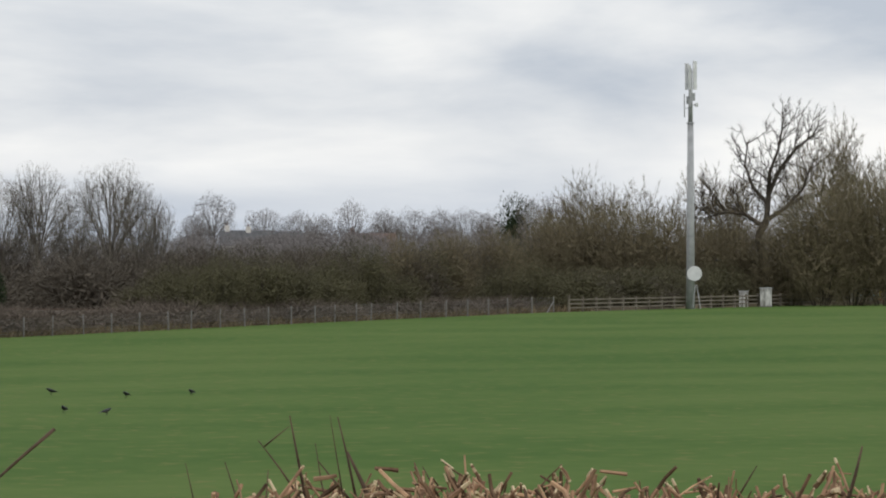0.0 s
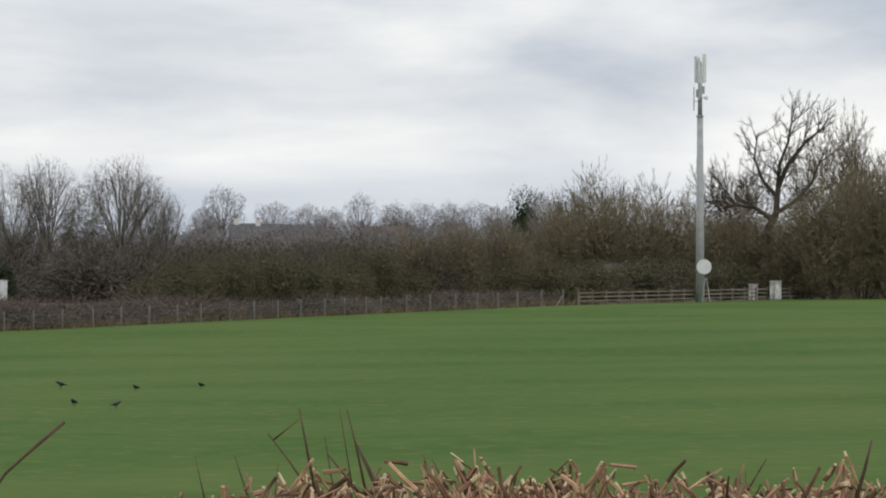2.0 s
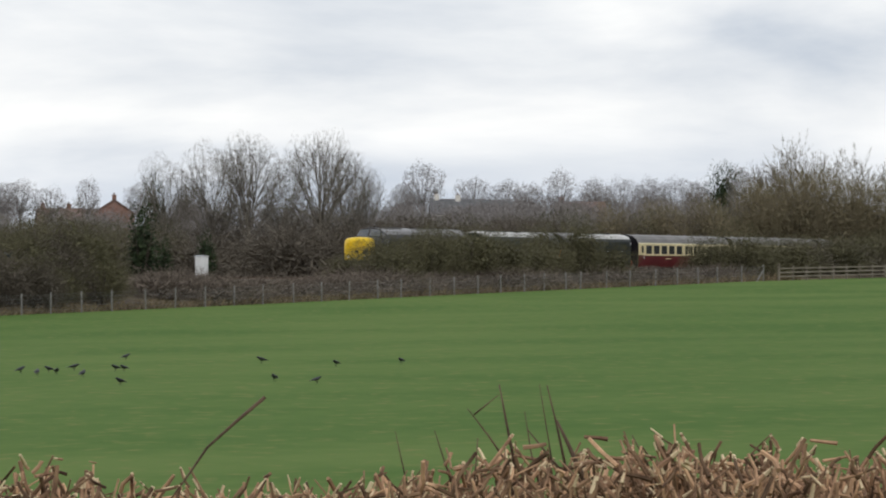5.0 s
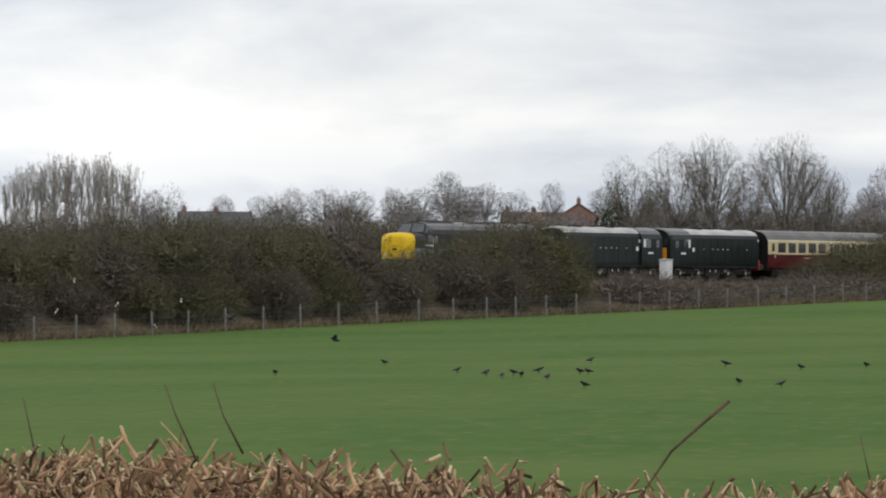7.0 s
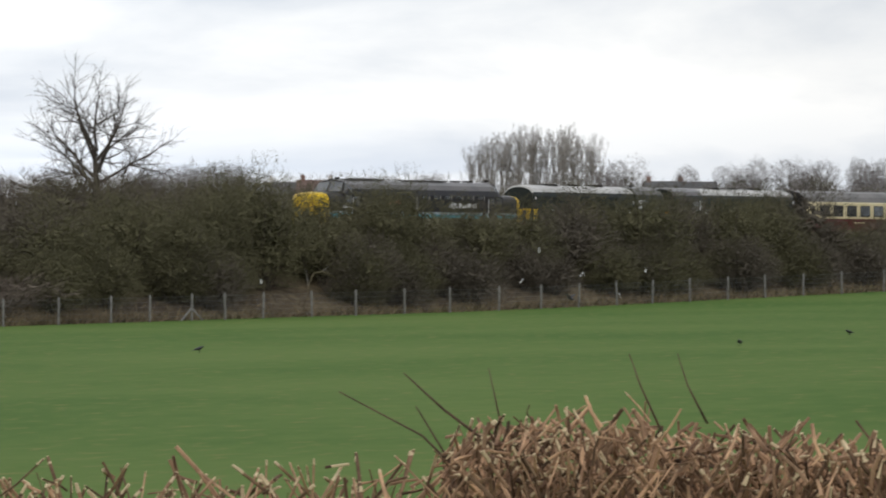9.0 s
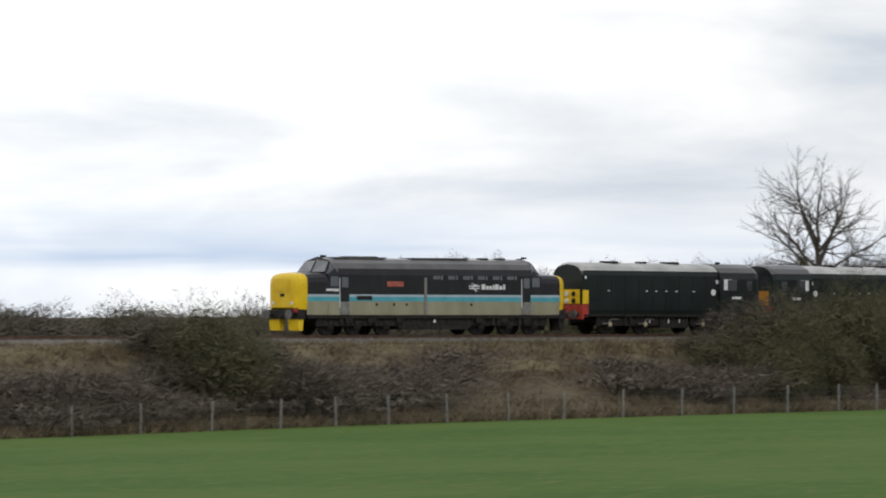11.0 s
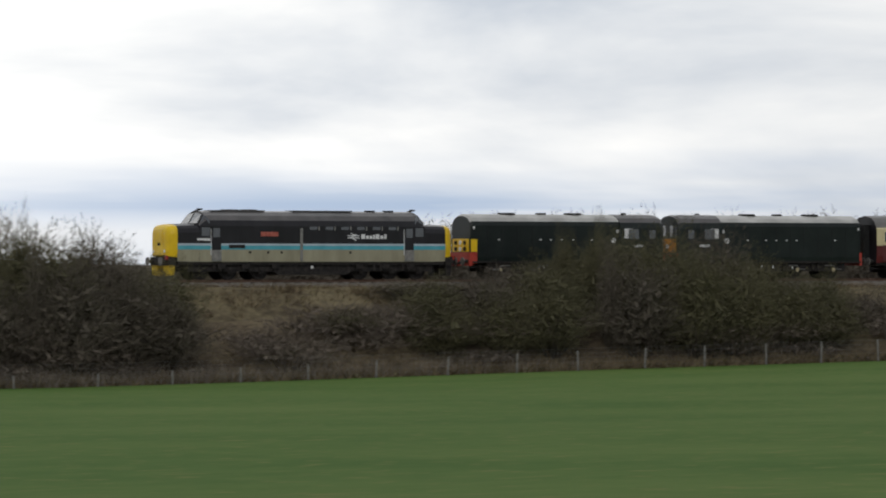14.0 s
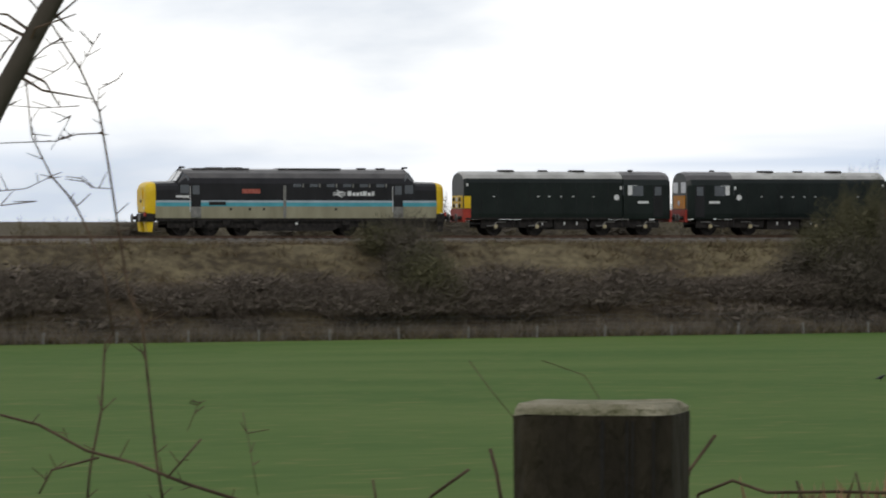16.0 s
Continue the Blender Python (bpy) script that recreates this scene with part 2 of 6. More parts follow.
# ---- mesh helpers ----
class Geo:
    """Collects vertices and faces, with a material slot for each face."""

    def __init__(self):
        self.v, self.f, self.m = [], [], []

    def add(self, verts, faces, slot=0):
        k = len(self.v)
        self.v += [tuple(p) for p in verts]
        self.f += [tuple(i + k for i in f) for f in faces]
        self.m += [slot] * len(faces)
        return self

    def box(self, x0, x1, y0, y1, z0, z1, slot=0):
        v = [(x, y, z) for z in (z0, z1) for y in (y0, y1) for x in (x0, x1)]
        return self.add(v, [(0, 2, 3, 1), (4, 5, 7, 6), (0, 1, 5, 4), (2, 6, 7, 3), (0, 4, 6, 2), (1, 3, 7, 5)], slot)

    def tube(self, points, radii, sides=5, slot=0, cap=True):
        """A tapered tube along points."""
        ring, prev = [], None
        for i, p in enumerate(points):
            p = Vector(p)
            d = Vector(points[min(i + 1, len(points) - 1)]) - Vector(points[max(i - 1, 0)])
            d.normalize()
            a = d.orthogonal() if prev is None else (prev - d * prev.dot(d))
            if a.length < 1e-6:
                a = d.orthogonal()
            a.normalize()
            prev = a
            b = d.cross(a)
            ring += [p + (a * math.cos(q) + b * math.sin(q)) * radii[i] for q in [2 * math.pi * j / sides for j in range(sides)]]
        faces = [(i * sides + j, i * sides + (j + 1) % sides, (i + 1) * sides + (j + 1) % sides, (i + 1) * sides + j)
                 for i in range(len(points) - 1) for j in range(sides)]
        if cap:
            faces += [tuple(reversed(range(sides))), tuple((len(points) - 1) * sides + j for j in range(sides))]
        return self.add(ring, faces, slot)

    def blade(self, p, q, w, rng, slot=0):
        """A thin twig: a three-sided sliver from p to q."""
        p, q = Vector(p), Vector(q)
        d = (q - p).normalized()
        a = d.cross(Vector((rng.uniform(-1, 1), rng.uniform(-1, 1), rng.uniform(-1, 1)))).normalized() * w
        b = d.cross(a.normalized()) * w
        return self.add([p + a, p - a * 0.5 + b * 0.87, p - a * 0.5 - b * 0.87, q], [(0, 1, 3), (1, 2, 3), (2, 0, 3)], slot)

    def sliver(self, p, q, w, rng, slot=0):
        """The finest twigs: one narrow face from p to q."""
        d = (q - p)
        a = d.cross(Vector((rng.uniform(-1, 1), rng.uniform(-1, 1), rng.uniform(-1, 1)))).normalized() * w
        k = len(self.v)
        self.v += [tuple(p + a), tuple(p - a), tuple(q)]
        self.f.append((k, k + 1, k + 2))
        self.m.append(slot)

    def prism(self, outline, axis0, axis1, slot=0):
        """An (x, z) outline drawn out from y=axis0 to y=axis1."""
        n = len(outline)
        v = [(x, axis0, z) for x, z in outline] + [(x, axis1, z) for x, z in outline]
        return self.add(v, [tuple(range(n)), tuple(reversed(range(n, 2 * n)))] + [(j, j + n, (j + 1) % n + n, (j + 1) % n) for j in range(n)], slot)

    def loft(self, sections, slot=0, caps=True):
        """Skins between closed rings of equal length."""
        n = len(sections[0])
        v = [p for s in sections for p in s]
        f = [(i * n + j, i * n + (j + 1) % n, (i + 1) * n + (j + 1) % n, (i + 1) * n + j) for i in range(len(sections) - 1) for j in range(n)]
        if caps:
            f += [tuple(reversed(range(n))), tuple((len(sections) - 1) * n + j for j in range(n))]
        return self.add(v, f, slot)

    def mesh(self, name, *mats, smooth=False, fix=False):
        me = bpy.data.meshes.new(name)
        me.from_pydata(self.v, [], self.f)
        for m in mats:
            me.materials.append(m)
        me.polygons.foreach_set("material_index", self.m)
        if smooth:
            me.polygons.foreach_set("use_smooth", [True] * len(self.f))
        if fix:
            bm = bmesh.new()
            bm.from_mesh(me)
            bmesh.ops.recalc_face_normals(bm, faces=bm.faces)
            bm.to_mesh(me)
            bm.free()
        me.update()
        return me


def part(name, geo, mats, parent=None, label="", smooth=False, fix=True):
    """Links a Geo as one mesh object, under a thing or part if one is given."""
    mats = mats if isinstance(mats, (list, tuple)) else [mats]
    ob = new(name, geo.mesh(name, *mats, smooth=smooth, fix=fix))
    if parent:
        ob.parent = parent
    return tagged(ob, label)


def lerp(table, x):
    return float(np.interp(x, [p[0] for p in table], [p[1] for p in table]))


# ---- the lie of the land ----
TRACK, FENCE = 175.0, 159.0
EDGE = [(-400, -7.6), (-20, -6.9), (15, -6.7), (43, -6.55), (72, -6.0), (96.5, -5.6), (132, -5.10), (160, -4.9), (195, -4.7), (230, -4.07), (267, -3.6),
        (301, -3.1), (351, -2.46), (410, -2.14), (600, -2.0)]


def rail_z(x):
    return -1.0 - 0.0068 * max(0.0, x - 165)


def hill(x, y):
    """The town's hill rises to the east; the north stays low."""
    d, b = math.hypot(x, y), math.degrees(math.atan2(x, y))
    rise = lerp([(-180, 0.15), (36, 0.15), (44, 0.55), (50, 0.8), (58, 1), (90, 1), (180, 0.15)], b)
    return -4 + rise * lerp([(0, 0), (300, 0.4), (600, 3.5), (1000, 10), (1600, 12), (6000, 6)], d)


def land(x, y):
    """Height of the ground sheet."""
    e = lerp(EDGE, x)
    if y <= 160.0:
        s = max(0.0, min(1.0, (y + 100) / 259))
        z = -1.75 + (e + 1.75) * s
        return z + 0.10 * noise.noise((x * 0.02, y * 0.03, 0)) * min(1, max(0, (159 - y) / 40))
    back = hill(x, y) - 0.4 + 0.8 * noise.noise((x * 0.004, y * 0.004, 3))
    s = min(1.0, max(0.0, (y - 185) / 15))
    return (e - 0.3) * (1 - s) + back * s


def ground():
    xs = sorted(set([-4000, -2500, -1500, -900, -600, -400, -300] + list(range(-220, 520, 10)) + list(range(520, 1200, 40)) + [1300, 1500, 1800, 2200, 2800, 3500, 4500]
                    + [i * 1.5 for i in range(-6, 10)]))
    ys = sorted(set([-2000, -1000, -500, -300, -200, -150] + list(range(-120, 158, 6)) + [159, 160, 160.6, 163, 170, 180, 186, 192, 200, 210, 225, 245, 270, 300, 340, 390, 450, 520, 600,
                    700, 800, 900, 1000, 1200, 1500, 1900, 2400, 3200, 4300] + [i * 1.5 for i in range(-6, 8)]))
    g = Geo()
    g.v = [(x, y, land(x, y)) for y in ys for x in xs]
    n = len(xs)
    for j in range(len(ys) - 1):
        for i in range(n - 1):
            g.f.append((j * n + i, j * n + i + 1, (j + 1) * n + i + 1, (j + 1) * n + i))
            g.m.append(0 if ys[j] < 159.9 else 1)
    ob = new("ground", g.mesh("ground", M["field"], M["scrub"], smooth=True))
    tagged(ob, "open green winter cereal field sloping to scrubland", "field", kind="structure")


ground()


def embankment():
    """Railway bank: ballast crown, near slope down to the fence, far slope."""
    g = Geo()
    xs = np.arange(-130, 620, 2.5)
    rows = []
    for x in xs:
        zr, e = rail_z(x), lerp(EDGE, x) + 0.05
        top = zr - 0.45
        prof = [(160.3, e - 0.25, 0), (161.5, e + 0.15, 1), (163.5, e + 0.30 * (top - e), 1), (166.5, e + 0.62 * (top - e), 1), (169.3, top - 0.25, 1),
                (170.6, top - 0.02, 0.5), (172.2, top, 0.1), (173.2, zr - 0.20, 0), (176.8, zr - 0.20, 0), (178.0, top, 0.2), (179.6, top, 0.2), (190, min(top - 0.5, -4.6), 0)]
        rows.append([(x + 0.0, y, z + k * 0.32 * noise.noise((x * 0.35, y * 0.5, 7))) for y, z, k in prof])
    n = len(rows[0])
    g.v = [p for r in rows for p in r]
    for i in range(len(rows) - 1):
        for j in range(n - 1):
            g.f.append((i * n + j, (i + 1) * n + j, (i + 1) * n + j + 1, i * n + j + 1))
            g.m.append(1 if 6 <= j <= 8 else (2 if 3 <= j <= 5 and xs[i] < 165 else 0))
    ob = new("railway_embankment", g.mesh("railway_embankment", M["bank"], M["ballast"], M["bank_top"], smooth=True))
    tagged(ob, "railway embankment of dead winter grass with ballast crown", "embankment", kind="structure")


embankment()


def track():
    base = tagged(new("railway_track"), "single line of rusty rails on concrete sleepers", "railway track", kind="structure")
    for side in (-0.75, 0.75):
        g = Geo()
        for a, b in ((-130, 165), (165, 620)):
            za, zb = rail_z(a), rail_z(b)
            pr = [(-0.07, -0.15), (0.07, -0.15), (0.07, -0.13), (0.012, -0.11), (0.012, -0.04), (0.035, -0.03), (0.035, 0), (-0.035, 0), (-0.035, -0.03), (-0.012, -0.04), (-0.012, -0.11), (-0.07, -0.13)]
            g.loft([[(a, TRACK + side + p, za + q) for p, q in pr], [(b, TRACK + side + p, zb + q) for p, q in pr]])
        part("rail", g, M["rail"], base)
    g = Geo()
    for x in np.arange(-128, 520, 0.7):
        g.box(x - 0.12, x + 0.12, TRACK - 1.25, TRACK + 1.25, rail_z(x) - 0.32, rail_z(x) - 0.15)
    tagged(part("sleepers", g, M["sleeper"], base, fix=False), kind="stuff")


track()


# ---- trees and bushes ----
def turn_from(d, angle, spin):
    """A direction that leaves d by angle, at a spin around it."""
    a = d.orthogonal().normalized()
    b = d.cross(a)
    return (d * math.cos(angle) + (a * math.cos(spin) + b * math.sin(spin)) * math.sin(angle)).normalized()


def grow(wood, twigs, p, d, length, radius, level, rng, o):
    """A limb with its side limbs; the last level is fine twigs."""
    pts, rad, steps = [p.copy()], [radius], 4 if level == 0 else 3
    for i in range(steps):
        d = (d + Vector((rng.uniform(-1, 1), rng.uniform(-1, 1), rng.uniform(-0.6, 0.8))) * o["crook"]).normalized()
        d = (d + Vector((0, 0, o["lift"]))).normalized()
        p = p + d * length / steps
        pts.append(p.copy())
        rad.append(radius * (1 - 0.62 * (i + 1) / steps))
    wood.tube(pts, rad, 6 if level == 0 else (4 if level == 1 else 3), cap=False)
    if level >= o["levels"]:
        for _ in range(o["twigs"]):
            k = rng.randint(1, steps)
            q = pts[k - 1].lerp(pts[k], rng.random())
            e = turn_from((pts[k] - pts[k - 1]).normalized(), rng.uniform(0.25, 0.9), rng.uniform(0, 6.28))
            e = (e + Vector((0, 0, o["lift"] * 2))).normalized()
            twigs.sliver(q, q + e * o["twig"] * rng.uniform(0.5, 1.2), o["fine"], rng)
        return
    n = o["limbs"][level]
    for i in range(n):
        k = rng.uniform(o["bare"][level], 1.0) * steps
        j = min(int(k), steps - 1)
        q = pts[j].lerp(pts[j + 1], k - j)
        e = turn_from((pts[j + 1] - pts[j]).normalized(), rng.uniform(*o["angle"]), i * 2.4 + rng.uniform(-0.6, 0.6))
        grow(wood, twigs, q, e, length * rng.uniform(*o["ratio"]), rad[j] * 0.62, level + 1, rng, o)
    grow(wood, twigs, pts[-1], d, length * o["ratio"][0], rad[-1] * 0.95, level + 1, rng, o)


def tree(name, label, seed, height, trunk, mats, **over):
    """A bare tree, trunk and limbs in one part and the fine twigs in another, about height tall, standing at the origin."""
    o = dict(levels=3, limbs=(7, 5, 4), bare=(0.42, 0.3, 0.2), angle=(0.45, 0.95), ratio=(0.5, 0.72), twigs=7, twig=0.9, fine=0.014, crook=0.16, lift=0.05, first=0.5)
    o.update(over)
    rng = random.Random(seed)
    wood, twigs = Geo(), Geo()
    grow(wood, twigs, Vector((0, 0, -0.3)), Vector((rng.uniform(-0.05, 0.05), rng.uniform(-0.05, 0.05), 1)).normalized(), height * o["first"], trunk, 0, rng, o)
    top = max(p[2] for p in twigs.v)
    k = height / top
    for g in (wood, twigs):
        g.v = [(x * k, y * k, z * k) for x, y, z in g.v]
    base = tagged(new(name), label, "tree")
    part("trunk", wood, mats[0], base, smooth=True, fix=False)
    part("crown", twigs, mats[1], base, fix=False)
    return base


def bush(name, label, category, seed, mats, height=5.0, width=5.0, n=1500, w=0.020, twig=0.75, upright=0.55):
    """A thicket: stems that fan out from the base, a dense lumpy dome of fine twigs and a dark tangle inside it."""
    rng = random.Random(seed)
    stems, twigs = Geo(), Geo()
    top, low, mid = 0.60 * height, 0.40 * height, 0.40 * height

    def reach(d):
        q = (d.x * 1.7, d.y * 1.7, d.z * 1.7 + seed * 3.1)
        return 0.98 + 0.40 * noise.noise(q) + 0.22 * noise.noise((q[0] * 2.7, q[1] * 2.7, q[2] * 2.7))

    def spot(d, k):
        r = reach(d) * k
        return Vector((d.x * r * width * 0.55, d.y * r * width * 0.55, max(0.03, mid + d.z * r * (top if d.z > 0 else low) * 1.08)))

    def heading():
        z = rng.uniform(-0.95, 1.0)
        a, q = rng.uniform(0, 6.28), math.sqrt(1 - z * z)
        return Vector((math.cos(a) * q, math.sin(a) * q, z))

    for _ in range(16):
        d = heading()
        d.z = abs(d.z)
        q = spot(d, 0.8)
        stems.tube([(q.x * 0.15, q.y * 0.15, -0.3), (q.x * 0.55 + rng.uniform(-0.2, 0.2), q.y * 0.55, q.z * 0.5), q], [0.06, 0.04, 0.012], 4, cap=False)
    for i in range(n):
        d = heading()
        p = spot(d, 1.0 - 0.42 * rng.random() ** 1.3)
        e = Vector((d.x + rng.uniform(-0.8, 0.8), d.y + rng.uniform(-0.8, 0.8), d.z * 0.6 + upright + rng.uniform(-0.6, 0.7))).normalized()
        k = twig * rng.uniform(0.5, 1.2) * (1.9 if i % 31 == 0 else 1.0)
        twigs.sliver(p - e * k * 0.5, p + e * k * 0.5, w * rng.uniform(0.6, 1.4), rng)
    for _ in range(n // 7):
        p = spot(heading(), 0.62 * rng.random() ** 0.5)
        e = heading()
        e.z = abs(e.z)
        k = 0.11 * (width + height) * 0.5 * rng.uniform(0.7, 1.4)
        twigs.sliver(p - e * k * 0.5, p + e * k * 0.5, w * 5.0, rng)
    base = tagged(new(name), label, category)
    tagged(part("stem", stems, mats[0], base, smooth=True, fix=False), kind="stuff")
    part("crown", twigs, mats[1], base, fix=False)
    return base


def round_tree(name, label, seed, height, mats, wide=0.42, n=1500, w=0.03, twig=0.9, limbs=40, thick=0.007, subs=0, low=-0.5, cloud=3000):
    """A bare tree: a trunk, limbs that fan out to a rounded crown, and fine twigs that end at its edge."""
    rng = random.Random(seed)
    wood, twigs = Geo(), Geo()
    c, up, across = 0.60 * height, 0.40 * height, wide * height
    wood.tube([(0, 0, -0.4), (0.05, 0, 0.22 * height), (0, 0.05, 0.45 * height)], [0.030 * height, 0.022 * height, 0.012 * height], 6, cap=False)

    def edge(d):
        r = 0.92 + 0.34 * noise.noise((d.x * 1.9, d.y * 1.9, d.z * 1.9 + seed * 2.3))
        return Vector((d.x * across * r, d.y * across * r, c + d.z * up * r))

    def fringe(a, b, e, count, k0):
        out = (e - a).normalized()
        for _ in range(count):
            k = rng.uniform(k0, 1.0)
            p = a.lerp(b, k * 2) if k < 0.5 else b.lerp(e, k * 2 - 1)
            q = (out + Vector((rng.uniform(-1, 1), rng.uniform(-1, 1), rng.uniform(-0.5, 0.9))) * 0.9).normalized()
            twigs.sliver(p, p + q * twig * rng.uniform(0.5, 1.2), w * rng.uniform(0.6, 1.3), rng)

    each = n // (limbs * (1 + subs))
    for i in range(limbs):
        z = rng.uniform(low, 1.0)
        a, q = i * 2.4 + rng.uniform(-0.4, 0.4), math.sqrt(1 - z * z)
        d = Vector((math.cos(a) * q, math.sin(a) * q, z))
        root = Vector((0, 0, rng.uniform(0.18, 0.42) * height))
        tip = root.lerp(edge(d), 0.93)
        bend = root.lerp(tip, 0.45) + Vector((rng.uniform(-1, 1), rng.uniform(-1, 1), 0.6)) * 0.045 * height
        wood.tube([root, bend, tip], [thick * height, thick * 0.65 * height, thick * 0.2 * height], 4, cap=False)
        fringe(root, bend, tip, each, 0.35)
        for _ in range(subs):
            p = bend.lerp(tip, rng.uniform(-0.3, 0.6)) if rng.random() < 0.8 else root.lerp(bend, rng.uniform(0.5, 1.0))
            f = (d + Vector((rng.uniform(-1, 1), rng.uniform(-1, 1), rng.uniform(-0.6, 1))) * 0.55).normalized()
            e = p.lerp(edge(f), rng.uniform(0.6, 0.97))
            m = p.lerp(e, 0.5) + Vector((rng.uniform(-1, 1), rng.uniform(-1, 1), rng.uniform(-0.4, 0.8))) * 0.025 * height
            wood.tube([p, m, e], [thick * 0.42 * height, thick * 0.28 * height, thick * 0.12 * height], 3, cap=False)
            fringe(p, m, e, each, 0.2)
    for _ in range(cloud):
        z = rng.uniform(-0.8, 1.0)
        a, q = rng.uniform(0, 6.28), math.sqrt(1 - z * z)
        d = Vector((math.cos(a) * q, math.sin(a) * q, z))
        p = Vector((0, 0, c)).lerp(edge(d), 1.0 - 0.5 * rng.random() ** 1.4)
        e = (d * 0.7 + Vector((rng.uniform(-1, 1), rng.uniform(-1, 1), rng.uniform(-0.7, 1.0)))).normalized() * twig * rng.uniform(0.4, 1.0)
        twigs.sliver(p - e * 0.6, p + e * 0.4, w * rng.uniform(0.6, 1.3), rng)
    base = tagged(new(name), label, "tree")
    part("trunk", wood, mats[0], base, smooth=True, fix=False)
    part("crown", twigs, mats[1], base, fix=False)
    return base


def place(ob, x, y, z, turn=0.0, sx=1.0, sz=1.0, group=""):
    """The next standing place of a kind: the first call places the thing itself, later calls place copies."""
    if ob.get("placed"):
        ob = copy_thing(ob, pose(x, y, z, 0, 0, turn))
    else:
        ob.matrix_basis = pose(x, y, z, 0, 0, turn)
        ob["placed"] = 1
    ob.scale = (sx, sx, sz)
    return tagged(ob, group=group)


def polar(bearing, d):
    return d * math.sin(radians(bearing)), d * math.cos(radians(bearing))


rng = random.Random(5)
OLIVE = [bush("hawthorn_bush", "budding olive-brown hawthorn bush on the railway bank", "bush", s, (M["bark"], M["olive"]), n=8500, w=0.014, twig=0.30, upright=0.25) for s in (11, 12, 13)]
BROWN = [bush("scrub_bush", "bare brown thicket beside the railway line", "bush", s, (M["bark"], M["brown"]), n=4500, w=0.018, twig=0.38, upright=0.4) for s in (21, 22, 23)]
BRAMBLE = [bush("bramble_patch", "low tangle of bare brown brambles on the bank", "bramble", s, (M["bramble"], M["bramble"]), height=1.3, width=6.5, n=1100, w=0.016, twig=0.42, upright=0.35) for s in (31, 32)]
TALLSCRUB = [bush("willow_thicket", "tall tan budding willow thicket near the mast", "bush", s, (M["bark"], M["tan"]), height=9.0, width=6.0, n=9000, w=0.017, twig=0.6, upright=0.8) for s in (25, 26)]
IVY = [bush("ivy_clad_stump", "dark ivy-covered stump beside the line", "bush", s, (M["bark"], M["ever"]), height=4.0, width=2.0, n=1500, w=0.05, twig=0.22, upright=0.0) for s in (41, 42)]


def bank_z(x, y):
    zr, e = rail_z(x), lerp(EDGE, x)
    top = zr - 0.45
    return lerp([(159, e), (161.5, e + 0.15), (163.5, e + 0.3 * (top - e)), (166.5, e + 0.62 * (top - e)), (169.3, top - 0.25), (172.2, top), (180, top), (190, min(top - 0.5, -4.6))], y)


# along the near slope: place, height of the top, width
SLOPE = [(11.1, 0.2, 4.2), (41.0, 1.5, 5.6), (39.8, 2.5, 1.7), (37.6, 0.6, 4.4), (44.6, 1.2, 5.2), (47.8, 0.0, 4.2), (34.5, -1.4, 4), (64.2, -0.8, 4.4), (68.0, -0.2, 4.4), (71.8, 0.3, 4.6), (75.8, 1.4, 4.6), (75.0, 2.3, 1.5), (79.4, 1.9, 5.0), (83.0, 1.7, 4.8), (86.6, 0.7, 4.6), (90.0, -0.5, 4.2), (93.2, -1.4, 3.6),
         (60, -2.4, 4), (126.0, 0.8, 5.0), (129.5, -0.8, 4.5), (122.5, -1.8, 4), (161, -0.4, 4), (165, 1.3, 5), (169, 2.2, 5), (173.5, 1.2, 4.6), (177, 2.4, 5), (180.5, 3.2, 5.5), (185.5, 1.2, 4.6), (189, 2.3, 4.6),
         (193, 2.5, 5.2), (199, 1.6, 5), (203, 1.8, 4.6), (207, 2.0, 5), (212.5, 2.7, 5.5), (217, 2.1, 5), (221, 2.4, 5), (226, 2.2, 5), (230, 3.0, 5.6), (234.5, 0.5, 4.4), (238, 0.3, 4.0), (241.5, 0.2, 4.0),
         (245.5, 2.0, 5.0), (249, 2.2, 5), (253, 2.9, 5.6), (256.6, 2.4, 4.6), (297, 0.9, 4.5), (301, 1.9, 5), (305, 2.1, 5), (309.5, 2.3, 5.2), (314, 1.8, 5), (319, 0.9, 4.6), (323, 1.2, 4.6),
         (329, 3.2, 4.4), (334, 0.9, 4.6), (359, 2.0, 5.0)] + [(363 + 5.4 * i, 1.0 + 0.07 * i + 0.35 * (i % 2), 6.5) for i in range(14)]
for x, top, wide in SLOPE:
    top -= 0.50 if 198 < x < 232 else 0.18 if 186 < x < 244 else 0.45 if 160 < x < 265 else 0.20
    for y in (162.6, 165.0, 168.3):
        if y < 164 and (top < -1 or x > 135):
            continue
        if y > 167 and (top < -1 or 254 < x < 260):
            continue
        z = bank_z(x, y)
        kind = rng.choice(OLIVE if rng.random() < 0.7 else BROWN)
        t = top - 1.1 - rng.uniform(0, 0.6) if y < 164 else top if y < 167 else top - rng.uniform(0, 0.9)
        place(kind, x + rng.uniform(-0.8, 0.8), y + rng.uniform(-0.6, 0.6), z, rng.uniform(0, 360), wide / 5.0 * rng.uniform(0.9, 1.1), max(0.25, (t - z) / 4.75), "bushes along the railway bank")
# low growth at the foot of the slope under the tall bushes
for i in range(46):
    x = rng.uniform(160, 256)
    y = rng.uniform(161.6, 163.6)
    place(rng.choice(OLIVE + BROWN), x, y, bank_z(x, y), rng.uniform(0, 360), rng.uniform(0.6, 0.9), rng.uniform(0.45, 0.75), "bushes along the railway bank")
